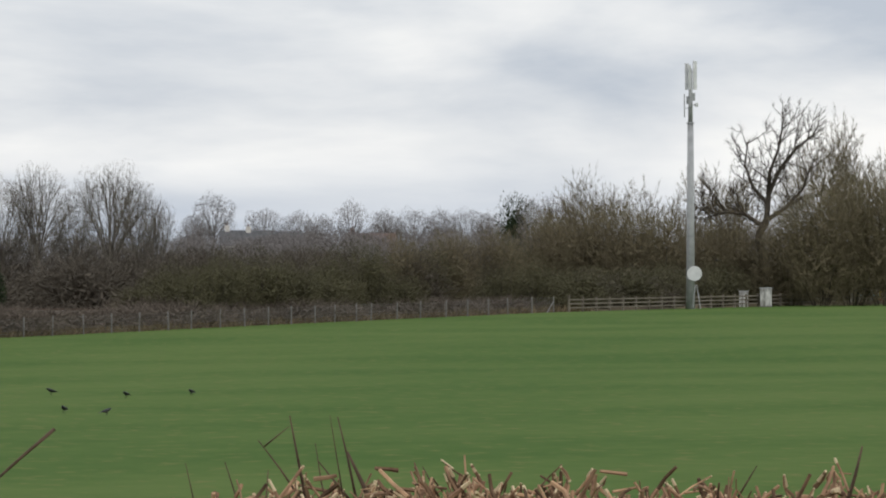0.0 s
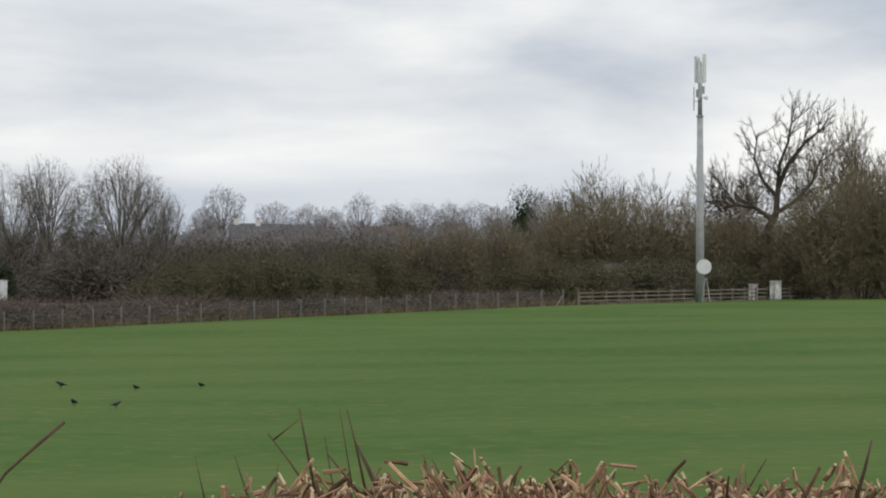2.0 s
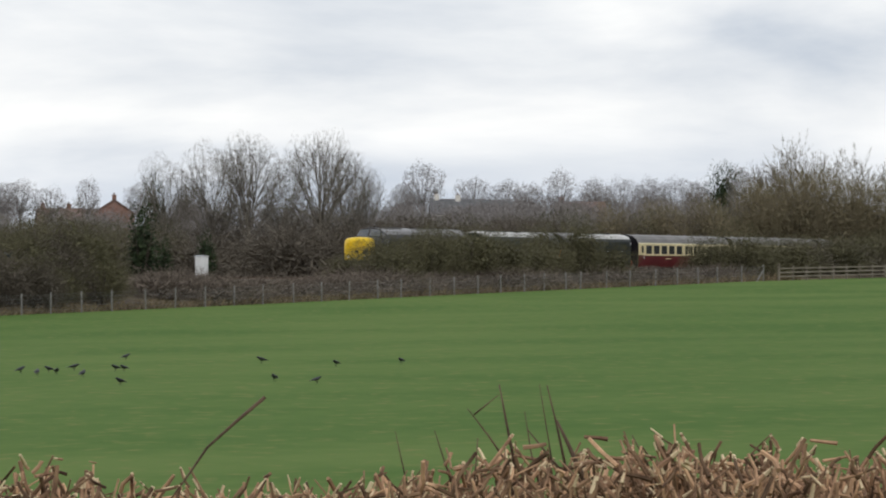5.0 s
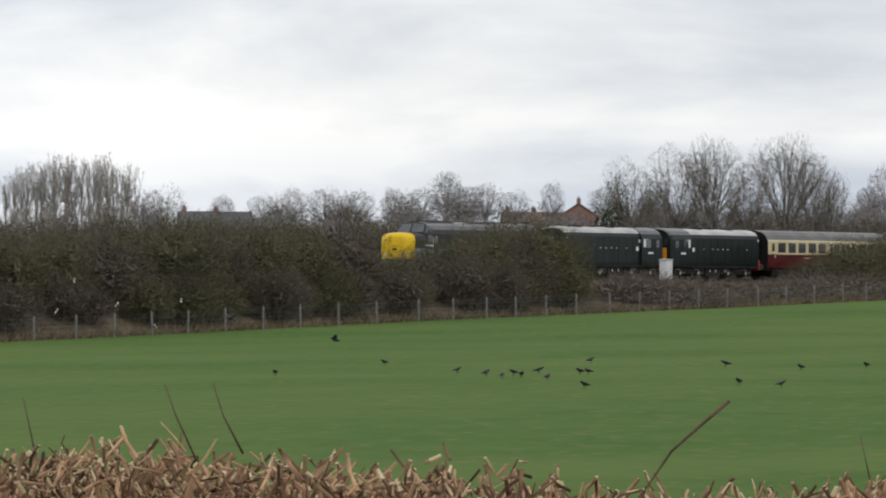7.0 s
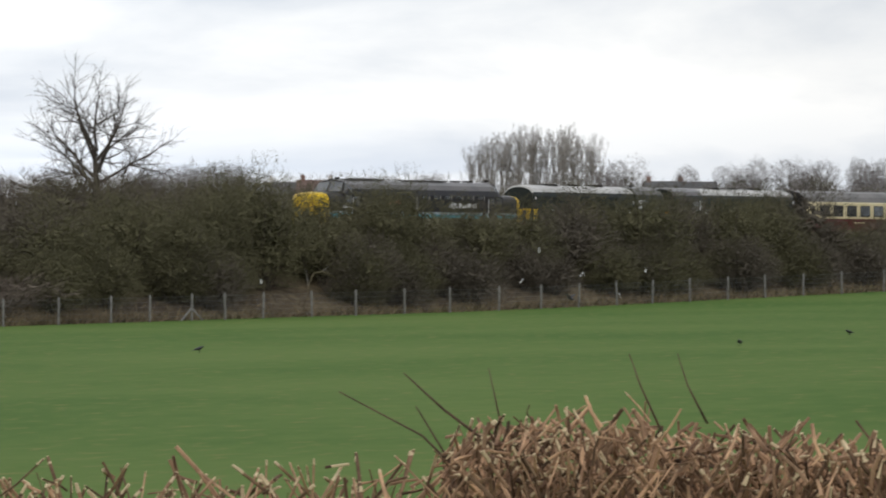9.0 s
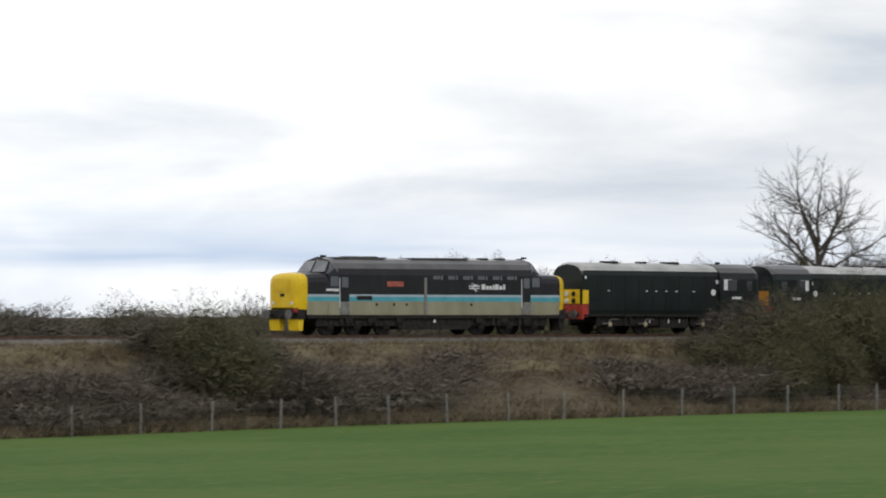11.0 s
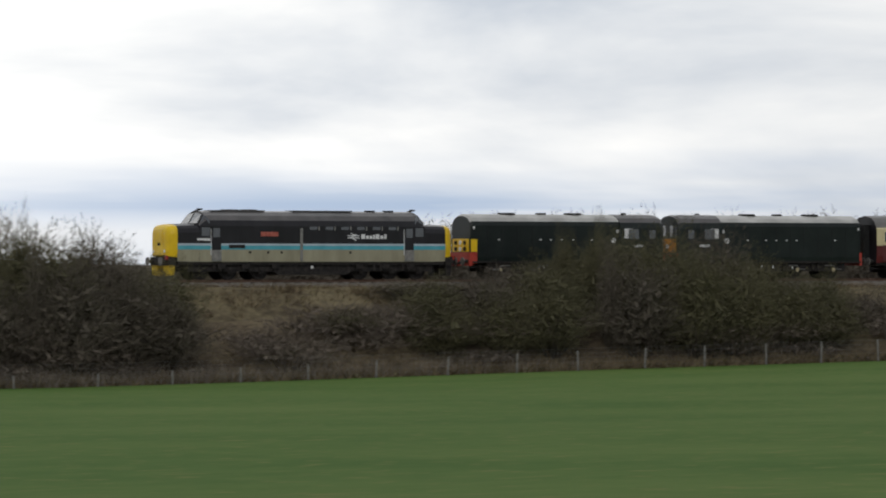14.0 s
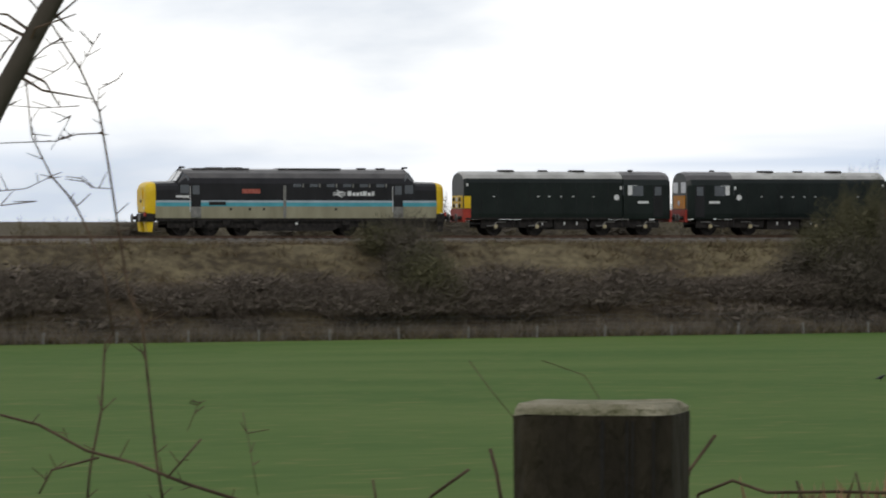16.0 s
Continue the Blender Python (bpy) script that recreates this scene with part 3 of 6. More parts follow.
# brambles where the slope is open
for i in range(460):
    x = rng.choice((rng.uniform(-25, 45), rng.uniform(-25, 45), rng.uniform(0, 160), rng.uniform(48, 160), rng.uniform(262, 300), rng.uniform(105, 160), rng.uniform(300, 350), rng.uniform(345, 355)))
    y = rng.triangular(161.3, 167.4, 164.3)
    if noise.noise((x * 0.07, y * 0.2, 11)) < (-0.25 if x < 45 else -0.05):
        continue
    s = rng.uniform(0.7, 1.3)
    place(rng.choice(BRAMBLE), x, y, bank_z(x, y), rng.uniform(0, 360), s, s * rng.uniform(0.6, 1.1), "brambles on the bank")
# thicket behind the line, east
for i in range(190):
    x = rng.uniform(150, 470) if i < 130 else rng.uniform(135, 290)
    y = rng.choice((rng.uniform(183, 192), rng.uniform(192, 215), rng.uniform(215, 260)))
    b = math.degrees(math.atan2(x, y))
    top = lerp([(36, 0.3), (40, 0.4), (42, 1.0), (43.4, 2.1), (45, 2.4), (52, 1.9), (56, 2.0), (59, 2.4), (64, 3.2), (68, 5.4)], b) * y / 190 + rng.uniform(-1.0, 0.5)
    z = land(x, y) if y > 190 else bank_z(x, y)
    place(rng.choice(BROWN if rng.random() < 0.8 else OLIVE), x, y, z - 0.1, rng.uniform(0, 360), rng.uniform(1.2, 1.9), max(0.4, (top - z) / 4.75), "thicket behind the railway")
# thin thicket behind the line, north
NORTH = [(104, 240, 2.6), (112, 240, 2.6), (118, 240, 2.8), (125, 240, 3.0), (131, 240, 3.2), (138, 240, 3.0), (94, 235, 1.9), (99, 235, 2.3), (146, 240, 3.1), (153, 238, 3.0), (160, 238, 2.6)] + [(86 + 4.2 * i, 216 + 3 * (i % 3), 1.5 + 0.08 * i + 0.3 * (i % 2)) for i in range(13)]
for x, y, top in NORTH:
    x -= 8.0
    place(rng.choice(BROWN), x, y, land(x, y), rng.uniform(0, 360), 1.7, (top - land(x, y)) / 4.75, "thicket behind the railway")
place(IVY[0], 287.7, 181.5, -2.6, 20, 1.3, 1.38)
place(IVY[1], 297.0, 181.5, -2.6, 70, 0.8, 1.05)
place(IVY[0], 291.3, 181.8, -2.6, 140, 0.7, 0.85)
place(IVY[1], 343, 181.5, -3.6, 140, 2.4, 1.15)
place(IVY[0], 350, 181.5, -3.6, 140, 2.2, 1.0)

TALL = [round_tree("ash_tree", "tall bare grey ash tree behind the line", s, 14, (M["grey"], M["grey"]), wide=0.33, n=2600, cloud=5200, w=0.0125, twig=0.8, limbs=24, thick=0.0055, subs=4) for s in (51, 52)]
LONE = tagged(new("oak_tree"), "lone spreading bare oak tree", "tree")


def lone():
    """A field oak: a straight trunk and limbs that fan out to a round crown."""
    r = random.Random(66)
    wood, twigs = Geo(), Geo()
    wood.tube([(0, 0, -0.4), (0.1, 0, 3.0), (0.0, 0.1, 6.0), (0.3, 0.1, 8.6)], [0.36, 0.28, 0.22, 0.13], 8, cap=False)
    o = dict(levels=3, limbs=(0, 6, 5), bare=(0.2, 0.25, 0.2), angle=(0.45, 1.05), ratio=(0.46, 0.66), twigs=6, twig=0.6, fine=0.010, crook=0.24, lift=0.0)
    for i in range(15):
        z = 4.6 + 4.0 * i / 14
        rise = radians(8 + 52 * (i / 14) + r.uniform(-8, 8))
        a = i * 2.4 + r.uniform(-0.3, 0.3)
        d = Vector((math.cos(a) * math.cos(rise), math.sin(a) * math.cos(rise), math.sin(rise)))
        grow(wood, twigs, Vector((0.1, 0.05, z)), d, 3.9 + r.uniform(-0.5, 0.6), 0.12, 1, r, o)
    k = 15 / max(p[2] for p in twigs.v)
    for g in (wood, twigs):
        g.v = [(x * k, y * k, z * k) for x, y, z in g.v]
    part("trunk", wood, M["bark"], LONE, smooth=True, fix=False)
    part("crown", twigs, M["bark"], LONE, fix=False)


lone()
GNARLED = tagged(new("gnarled_oak"), "gnarled bare oak with thick crooked dark limbs", "tree")


def gnarled():
    """A stag-headed oak: a bent trunk that forks low, with few heavy limbs."""
    r = random.Random(64)
    wood, twigs = Geo(), Geo()
    limbs = [([(0.2, 0, -1), (0.0, 0, 5.5), (-0.5, 0, 7.4), (0.3, 0.2, 9.0)], 0.50, 0.34),
             ([(0.3, 0.2, 9.0), (0.5, 0.5, 11.5), (1.6, 0.4, 14.0), (3.2, 0.6, 16.0), (5.0, 0.2, 17.4)], 0.30, 0.07),
             ([(0.5, 0.5, 11.5), (0.6, 0, 13.6), (1.5, -0.4, 16.0), (2.0, -0.6, 19.0)], 0.24, 0.05),
             ([(0.3, 0.2, 9.0), (2.2, -0.8, 10.2), (3.8, -1.0, 12.0), (4.6, -1.2, 14.2)], 0.24, 0.06),
             ([(-0.1, 0.1, 8.4), (-1.8, 0.6, 9.6), (-3.6, 0.8, 9.8), (-4.9, 1.0, 11.6)], 0.24, 0.06),
             ([(0.4, 0.4, 10.6), (-1.0, 0.8, 12.2), (-1.8, 1.0, 14.4), (-1.5, 1.2, 16.6)], 0.22, 0.05),
             ([(-3.6, 0.8, 9.8), (-5.2, 0.2, 9.4), (-6.4, 0.2, 10.6)], 0.14, 0.04)]
    o = dict(levels=2, limbs=(5, 4), bare=(0.2, 0.2, 0.2), angle=(0.5, 1.15), ratio=(0.5, 0.8), twigs=11, twig=0.7, fine=0.022, crook=0.3, lift=0.06)
    for n, (line, a, z) in enumerate(limbs):
        pts = [Vector(p) for p in line]
        wood.tube(pts, [a + (z - a) * k / (len(pts) - 1) for k in range(len(pts))], 8, cap=False)
        if n:
            for k in range(1, len(pts)):
                for _ in range(4):
                    q = pts[k - 1].lerp(pts[k], r.random())
                    grow(wood, twigs, q, turn_from((pts[k] - pts[k - 1]).normalized(), r.uniform(0.4, 1.1), r.uniform(0, 6.28)), r.uniform(1.3, 2.8), 0.075, 1, r, o)
    part("trunk", wood, M["bark"], GNARLED, smooth=True, fix=False)
    part("crown", twigs, M["bark"], GNARLED, fix=False)


gnarled()
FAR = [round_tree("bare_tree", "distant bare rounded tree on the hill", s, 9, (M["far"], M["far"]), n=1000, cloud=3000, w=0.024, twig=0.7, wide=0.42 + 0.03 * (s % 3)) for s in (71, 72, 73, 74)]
POPLAR = [tree("white_poplar", "slender pale upright bare poplar", s, 15, 0.11, (M["pale"], M["pale"]), levels=2, limbs=(15, 5), twigs=16, twig=0.7, fine=0.011, first=0.7, bare=(0.12, 0.1), angle=(0.2, 0.45), ratio=(0.28, 0.5), lift=0.2, crook=0.07) for s in (81, 82)]
PINE = bush("scots_pine", "dark green flat-topped pine on the skyline", "tree", 91, (M["bark"], M["ever"]), height=9, width=8, n=4200, w=0.06, twig=0.55, upright=0.2)
CONIFER = bush("dark_conifer", "dark evergreen conifer behind the thicket", "tree", 92, (M["bark"], M["ever"]), height=8, width=4, n=3200, w=0.045, twig=0.45, upright=0.4)
WOOD = [tree("woodland_tree", "bare brown woodland tree beyond the mast", s, 13, 0.16, (M["bark"], M["tan"]), levels=3, limbs=(8, 6, 5), twigs=17, twig=0.6, fine=0.018, lift=0.03, bare=(0.25, 0.2, 0.2), angle=(0.4, 0.95), ratio=(0.55, 0.76)) for s in (101, 102)]


def by_bearing(kind, bearing, d, top, tall=None, wide=1.0, group="", native=9.0, lift=0.0):
    """Stands a tree so that its top reaches the given height above the eye."""
    x, y = polar(bearing, d)
    z = land(x, y) - 0.2
    h = max(tall, 0.72 * (top - z)) if tall else top - z
    return place(kind, x, y, z if not tall else min(z, top - h), rng.uniform(0, 360), wide * h / native, (top - (z if not tall else min(z, top - h))) / native, group)


for b, k, top, wide in ((58.65, 0, 9.6, 0.85), (59.1, 1, 10.3, 0.9), (59.55, 0, 8.6, 0.7), (60.0, 1, 10.4, 0.95), (60.35, 0, 9.6, 0.7), (60.6, 1, 7.2, 0.7), (58.05, 0, 8.4, 0.8)):
    by_bearing(TALL[k], b, 415 + rng.uniform(-8, 8), top + 1.0, wide=wide, native=14, group="ash trees behind the line")
by_bearing(LONE, 45.45, 306, 12.0, wide=0.95, native=15)
GX, GY = polar(68.27, 440)
GNARLED.matrix_basis = pose(GX, GY, land(GX, GY) - 0.4, 0, 0, -68)
for b, d, top in ((66.3, 470, 11.9), (66.55, 480, 10.8), (66.0, 470, 9.8), (67.0, 490, 9.6), (67.2, 470, 9.0), (67.75, 500, 13), (67.95, 480, 12.6), (68.9, 470, 15.0), (69.2, 480, 17.6), (69.6, 470, 18), (70, 480, 17.5), (70.4, 480, 17),
                  (65.7, 470, 8.6), (65.3, 480, 8.0)):
    by_bearing(WOOD[int(b * 10) % 2], b, d, top + 1.0, wide=0.8, native=13, group="woodland beyond the mast")
for b, d, top in ((65.6, 440, 5.5), (66.1, 440, 6.8), (66.6, 438, 6.4), (67.0, 440, 6.0), (67.6, 440, 5), (68.0, 440, 5.4), (68.6, 436, 6.5), (69.0, 434, 8.0), (69.4, 436, 9.0), (69.8, 436, 9.4), (70.2, 440, 9), (64.9, 430, 4.6), (64.3, 425, 4.2), (63.7, 420, 3.8)):
    by_bearing(TALLSCRUB[int(b * 10) % 2], b, d, top + 0.4, wide=1.0, native=8.5, group="woodland beyond the mast")
# skyline trees on the hill
SKY = [(61.32, 900, 17.6, 9, 1.0), (61.05, 900, 13.6, 6, 0.9), (61.95, 900, 14.5, 6.5, 1.1), (62.38, 900, 14.3, 6.5, 1.1), (62.7, 900, 13.6, 6, 0.9), (63.04, 800, 14.4, 8, 0.75), (63.48, 950, 15.1, 7.5, 1.1), (63.84, 950, 15.3, 7.5, 1.1),
       (64.2, 950, 15.3, 7.5, 1.0), (64.52, 950, 15.3, 7.5, 1.1), (64.8, 950, 14.6, 7, 1.0), (65.4, 800, 15, 8, 0.9), (65.7, 800, 15.5, 8, 0.9), (66.0, 800, 16, 9, 0.9), (55.73, 900, 16.8, 8, 0.9), (56.22, 900, 14.3, 7, 1.1), (55.05, 900, 13.4, 6, 0.8),
       (57.08, 900, 14.3, 6, 0.7), (57.7, 900, 13.6, 6, 0.9), (55.4, 900, 13, 6, 1.2), (55.95, 900, 13.6, 6, 1.2), (54.6, 900, 12.6, 6, 1.2), (54.2, 900, 13.0, 6, 1.2), (53.8, 900, 13.2, 6, 0.9), (53.4, 900, 11.6, 5, 1.1), (52.9, 900, 11.8, 5.5, 1.0),
       (52.12, 500, 7.0, 8, 0.9), (51.9, 500, 6.2, 8, 1.0), (49.6, 880, 9.6, 6, 1.4), (49.1, 880, 9.4, 5, 1.4), (48.7, 880, 9.3, 5, 1.4), (46.9, 700, 9.6, 7, 1.5), (46.5, 700, 9.3, 7, 1.5), (47.2, 700, 9.0, 7, 1.3), (46.1, 700, 8.3, 7, 1.4),
       (45.7, 700, 8, 7, 1.4), (44.9, 640, 7.6, 7, 1.3), (44.3, 640, 6.8, 7, 1.3), (43.6, 640, 7, 7, 1.3), (43, 640, 6.4, 7, 1.3), (42.5, 640, 6.6, 7, 1.3), (41.6, 860, 10.2, 9, 1.3), (41.1, 860, 11, 9, 1.5), (40.6, 860, 10.4, 9, 1.5), (40.2, 860, 9, 9, 1.5),
       (47.6, 880, 8.6, 5, 1.5), (50.4, 880, 8.8, 5, 1.3), (51.4, 880, 9.2, 5, 1.3), (56.6, 900, 12.4, 5, 1.2), (58.4, 900, 13, 6, 1.1)]
for b, d, top, tall, wide in SKY:
    by_bearing(FAR[int(b * 100) % 4], b, d, top + 0.9, tall=tall + 0.9, wide=wide, group="skyline trees")
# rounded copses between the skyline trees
COPSE = [bush("hill_copse", "leafless copse on the far hill, paled for haze", "copse", s, (M["far"], M["far"]), height=8, width=10, n=5200, w=0.034, twig=0.7, upright=0.6) for s in (95, 96)]
for i, (b, d, top, wide) in enumerate([(40.3, 860, 9.4, 1.3), (40.9, 860, 10.8, 1.5), (41.5, 860, 10.6, 1.5), (42.0, 860, 8.6, 1.3), (42.7, 800, 8.6, 1.2), (43.4, 800, 9.2, 1.3), (44.1, 800, 9.4, 1.3), (44.8, 800, 9.6, 1.3), (45.5, 800, 9.4, 1.2),
                                       (46.1, 800, 9.4, 1.2), (46.6, 800, 10.4, 1.3), (47.1, 800, 10.0, 1.2), (49.0, 880, 9.4, 1.2), (49.7, 880, 9.6, 1.1), (52.0, 860, 9.6, 1.0), (53.6, 880, 11.0, 1.0),
                                       (54.4, 880, 11.4, 1.1), (55.2, 880, 11.8, 1.1), (55.9, 880, 12.2, 1.1), (58.3, 880, 11.4, 1.2), (62.6, 870, 12.0, 1.1), (63.5, 900, 13.2, 1.1), (64.2, 900, 13.2, 1.1), (64.8, 900, 13.2, 1.0),
                                       (61.1, 870, 11.6, 0.9), (61.8, 830, 7.9, 0.9), (63.1, 840, 8.2, 0.9), (56.7, 880, 7.4, 0.9), (57.2, 880, 7.2, 0.8), (52.7, 850, 6.9, 1.0), (53.2, 850, 7.4, 0.9)]):
    by_bearing(COPSE[i % 2], b, d, top, tall=8, wide=wide * 0.8, native=8, group="copses on the hill")
# a belt of far woodland under the skyline, its haze put into the twig colour
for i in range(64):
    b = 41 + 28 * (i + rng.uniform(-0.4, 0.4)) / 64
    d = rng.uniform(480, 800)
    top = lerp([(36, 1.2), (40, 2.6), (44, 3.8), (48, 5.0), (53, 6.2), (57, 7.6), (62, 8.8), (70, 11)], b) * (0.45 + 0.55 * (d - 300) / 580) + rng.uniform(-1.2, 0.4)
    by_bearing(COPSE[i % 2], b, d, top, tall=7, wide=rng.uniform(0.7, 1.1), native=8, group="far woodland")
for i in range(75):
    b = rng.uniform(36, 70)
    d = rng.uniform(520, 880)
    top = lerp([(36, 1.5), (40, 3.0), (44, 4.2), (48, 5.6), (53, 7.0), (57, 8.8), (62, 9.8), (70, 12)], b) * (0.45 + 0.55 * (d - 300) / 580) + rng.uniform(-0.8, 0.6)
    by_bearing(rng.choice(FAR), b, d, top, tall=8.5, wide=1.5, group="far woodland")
for i in range(28):
    b = 50.16 + 1.6 * (i + rng.uniform(-0.5, 0.5)) / 27
    edge = abs(i - 13.5) / 13.5
    by_bearing(POPLAR[i % 2], b, 600 + rng.uniform(-6, 6), 14.0 - 2.4 * edge ** 3 + rng.uniform(-0.7, 0.4), native=15, wide=1.35, group="row of white poplars")
by_bearing(PINE, 65.16, 850, 16.7, tall=7.5, native=9, wide=0.8)
by_bearing(CONIFER, 57.9, 470, 7.4, native=8, wide=0.6)
# north of the line, low bare trees
for x, y, top in ((69, 200, 4.0), (73.5, 201, 3.3), (78, 200, 3.2), (66, 203, 3.4), (58.3, 203, 2.2), (61, 204, 1.8), (63, 203, 2.3), (35.7, 203, 1.9), (38, 204, 1.4), (40, 203, 1.9), (43, 203, 2.1), (46, 204, 1.5), (18.1, 203, 0.3), (20, 203, 0.0), (21.3, 204, 0.4), (23, 203, 0.2),
                  (49.5, 206, 0.6), (53, 206, 0.6), (30, 206, 0.4), (26, 206, 0.0)):
    x -= lerp([(18, 20.3), (40, 19), (60, 15.5), (78, 12)], x)
    z = land(x, y) - 0.2
    place(WOOD[int(x) % 2], x, y, z, rng.uniform(0, 360), 0.46 * (1.15 if top > 3 else 1.0), (top - z) / 13, "low bare trees north of the line")
for i in range(44):
    b = rng.uniform(10, 36)
    d = rng.uniform(480, 760)
    x, y = polar(b, d)
    top = lerp([(10, 0.1), (20, 0.3), (26, 0.7), (36, 1.7)], b) + rng.uniform(-0.5, 0.3)
    z = land(x, y)
    place(rng.choice(BROWN), x, y, z - 0.2, rng.uniform(0, 360), 3.2, max(0.3, (top - z) / 4.75), "far hedgerow north of the line")


def broken_branch():
    base = tagged(new("broken_branch"), "pale snapped branch hanging out of the bankside bushes", "branch")
    z = bank_z(180.2, 162.2)
    part("limb", Geo().tube([(180.2, 162.0, z - 0.2), (180.45, 161.9, -3.2), (180.75, 161.8, -2.55), (181.3, 161.7, -2.45), (182.0, 161.7, -2.62), (182.6, 161.7, -2.92)], [0.014, 0.018, 0.028, 0.032, 0.026, 0.010], 6), M["tan"], base, smooth=True)
    for a, b in (((180.45, 161.9, -3.2), (180.1, 161.8, -2.3)), ((181.3, 161.7, -2.45), (181.7, 161.6, -2.2))):
        part("twig", Geo().tube([a, b], [0.018, 0.006], 4), M["pale"], base)


broken_branch()


# ---- dead grass on the open bank ----
def tufts():
    g = Geo()
    r = random.Random(8)
    for _ in range(75000):
        x = r.uniform(-20, 165) if r.random() < 0.66 else r.uniform(160, 360)
        y = r.choice((r.uniform(161, 163), r.uniform(159.3, 161.4), r.uniform(159.3, 160.6), r.uniform(161, 171.5), r.uniform(168.5, 171.8)))
        if noise.noise((x * 0.12, y * 0.25, 2)) < -0.3 and y > 161.6:
            continue
        z = bank_z(x, y) - 0.05
        d = Vector((r.uniform(-0.9, 0.9), r.uniform(-0.9, 0.4), r.uniform(0.3, 0.9))).normalized()
        g.sliver(Vector((x, y, z)), Vector((x, y, z)) + d * (r.uniform(0.25, 0.6) if y > 161 else r.uniform(0.3, 0.95)), r.uniform(0.018, 0.04), r)
    # tussocks that break up the slope and hide the foot of the ballast
    for _ in range(1500):
        x = r.uniform(-22, 165)
        y = r.choice((r.uniform(161, 171), r.uniform(166, 172.4), r.uniform(171.4, 172.8)))
        z = bank_z(x, y) - 0.06
        size = r.uniform(0.35, 0.85) if y < 171.4 else r.uniform(0.25, 0.5)
        for _ in range(26):
            p = Vector((x + r.gauss(0, 0.30), y + r.gauss(0, 0.22), z))
            d = Vector((r.gauss(0, 0.55), r.gauss(-0.25, 0.5), 0.8)).normalized()
            g.sliver(p, p + d * size * r.uniform(0.5, 1.1), r.uniform(0.016, 0.035), r)
    ob = new("dead_grass", g.mesh("dead_grass", M["tuft"]))
    tagged(ob, "bleached dead grass tufts on the railway bank", "grass", kind="stuff")

    g = Geo()
    for _ in range(10000):
        x, y = r.uniform(-25, 165), r.triangular(166.8, 172.0, 170.5)
        if noise.noise((x * 0.1, y * 0.3, 21)) < -0.05:
            continue
        z = bank_z(x, y) - 0.05
        d = Vector((r.uniform(-0.6, 0.6), r.uniform(-0.9, 0.2), 0.6)).normalized()
        g.sliver(Vector((x, y, z)), Vector((x, y, z)) + d * r.uniform(0.25, 0.55), r.uniform(0.02, 0.045), r)
    for _ in range(9000):
        x, y = r.uniform(-25, 300), r.uniform(159.2, 161.2)
        if noise.noise((x * 0.16, y * 0.3, 31)) < 0.02:
            continue
        z = bank_z(x, y) - 0.05
        d = Vector((r.uniform(-0.7, 0.7), r.uniform(-0.8, 0.2), 0.7)).normalized()
        g.sliver(Vector((x, y, z)), Vector((x, y, z)) + d * r.uniform(0.2, 0.6), r.uniform(0.018, 0.04), r)
    ob = new("verge_grass", g.mesh("verge_grass", M["verge"]))
    tagged(ob, "pale bleached grass along the top of the bank", "grass", kind="stuff")


    g = Geo()
    for _ in range(15000):
        x, y = r.uniform(-28, 75), r.triangular(159.1, 162.6, 159.8)
        if r.random() < (x - 45) / 30:
            continue
        z = bank_z(x, y) - 0.05
        d = Vector((r.gauss(0, 0.3), r.gauss(-0.1, 0.3), 0.9)).normalized()
        g.sliver(Vector((x, y, z)), Vector((x, y, z)) + d * r.uniform(0.4, 1.0) * (1 + 0.5 * noise.noise((x * 0.2, y, 41))), r.uniform(0.014, 0.03), r)
    ob = new("long_grass", g.mesh("long_grass", M["longgrass"]))
    tagged(ob, "long grey dead grass along the foot of the bank", "grass", kind="stuff")


tufts()


def scraps():
    """Small white sheets added as painted highlights on the twigs over the fence."""
    r = random.Random(14)
    for b, z in ((51.03, -1.35), (51.56, -2.75), (52.37, -2.55), (50.80, -3.05), (52.05, -4.0), (47.5, -2.9)):
        y = 160.9
        x = y * math.tan(radians(b))
        ob = tagged(new("twig_highlight"), "white sliver put in as a highlight on a bankside twig", "litter", group="scraps on the bank")
        ob.matrix_basis = pose(x, y, z, 0, 0, r.uniform(0, 360))
        n = 7
        front = [(i * 0.035 - 0.12, r.uniform(-0.05, 0.05), r.uniform(-0.02, 0.06) + 0.09 * math.sin(i * 0.9)) for i in range(n)]
        back = [(a + r.uniform(-0.01, 0.02), q + 0.03, h - r.uniform(0.06, 0.16)) for a, q, h in front]
        v = front + back + [(a, q + 0.004, h) for a, q, h in front + back]
        f = [(i, i + 1, i + 1 + n, i + n) for i in range(n - 1)] + [(i + 2 * n, i + 3 * n, i + 1 + 3 * n, i + 1 + 2 * n) for i in range(n - 1)]
        part("sheet", Geo().add(v, f), M["white"], ob)
        part("twig", Geo().tube([(0, 0.02, 0.02), (0.1, 0.3, -0.3), (0.1, 0.9, -1.2)], [0.008, 0.012, 0.02], 4), M["bark"], ob)


scraps()


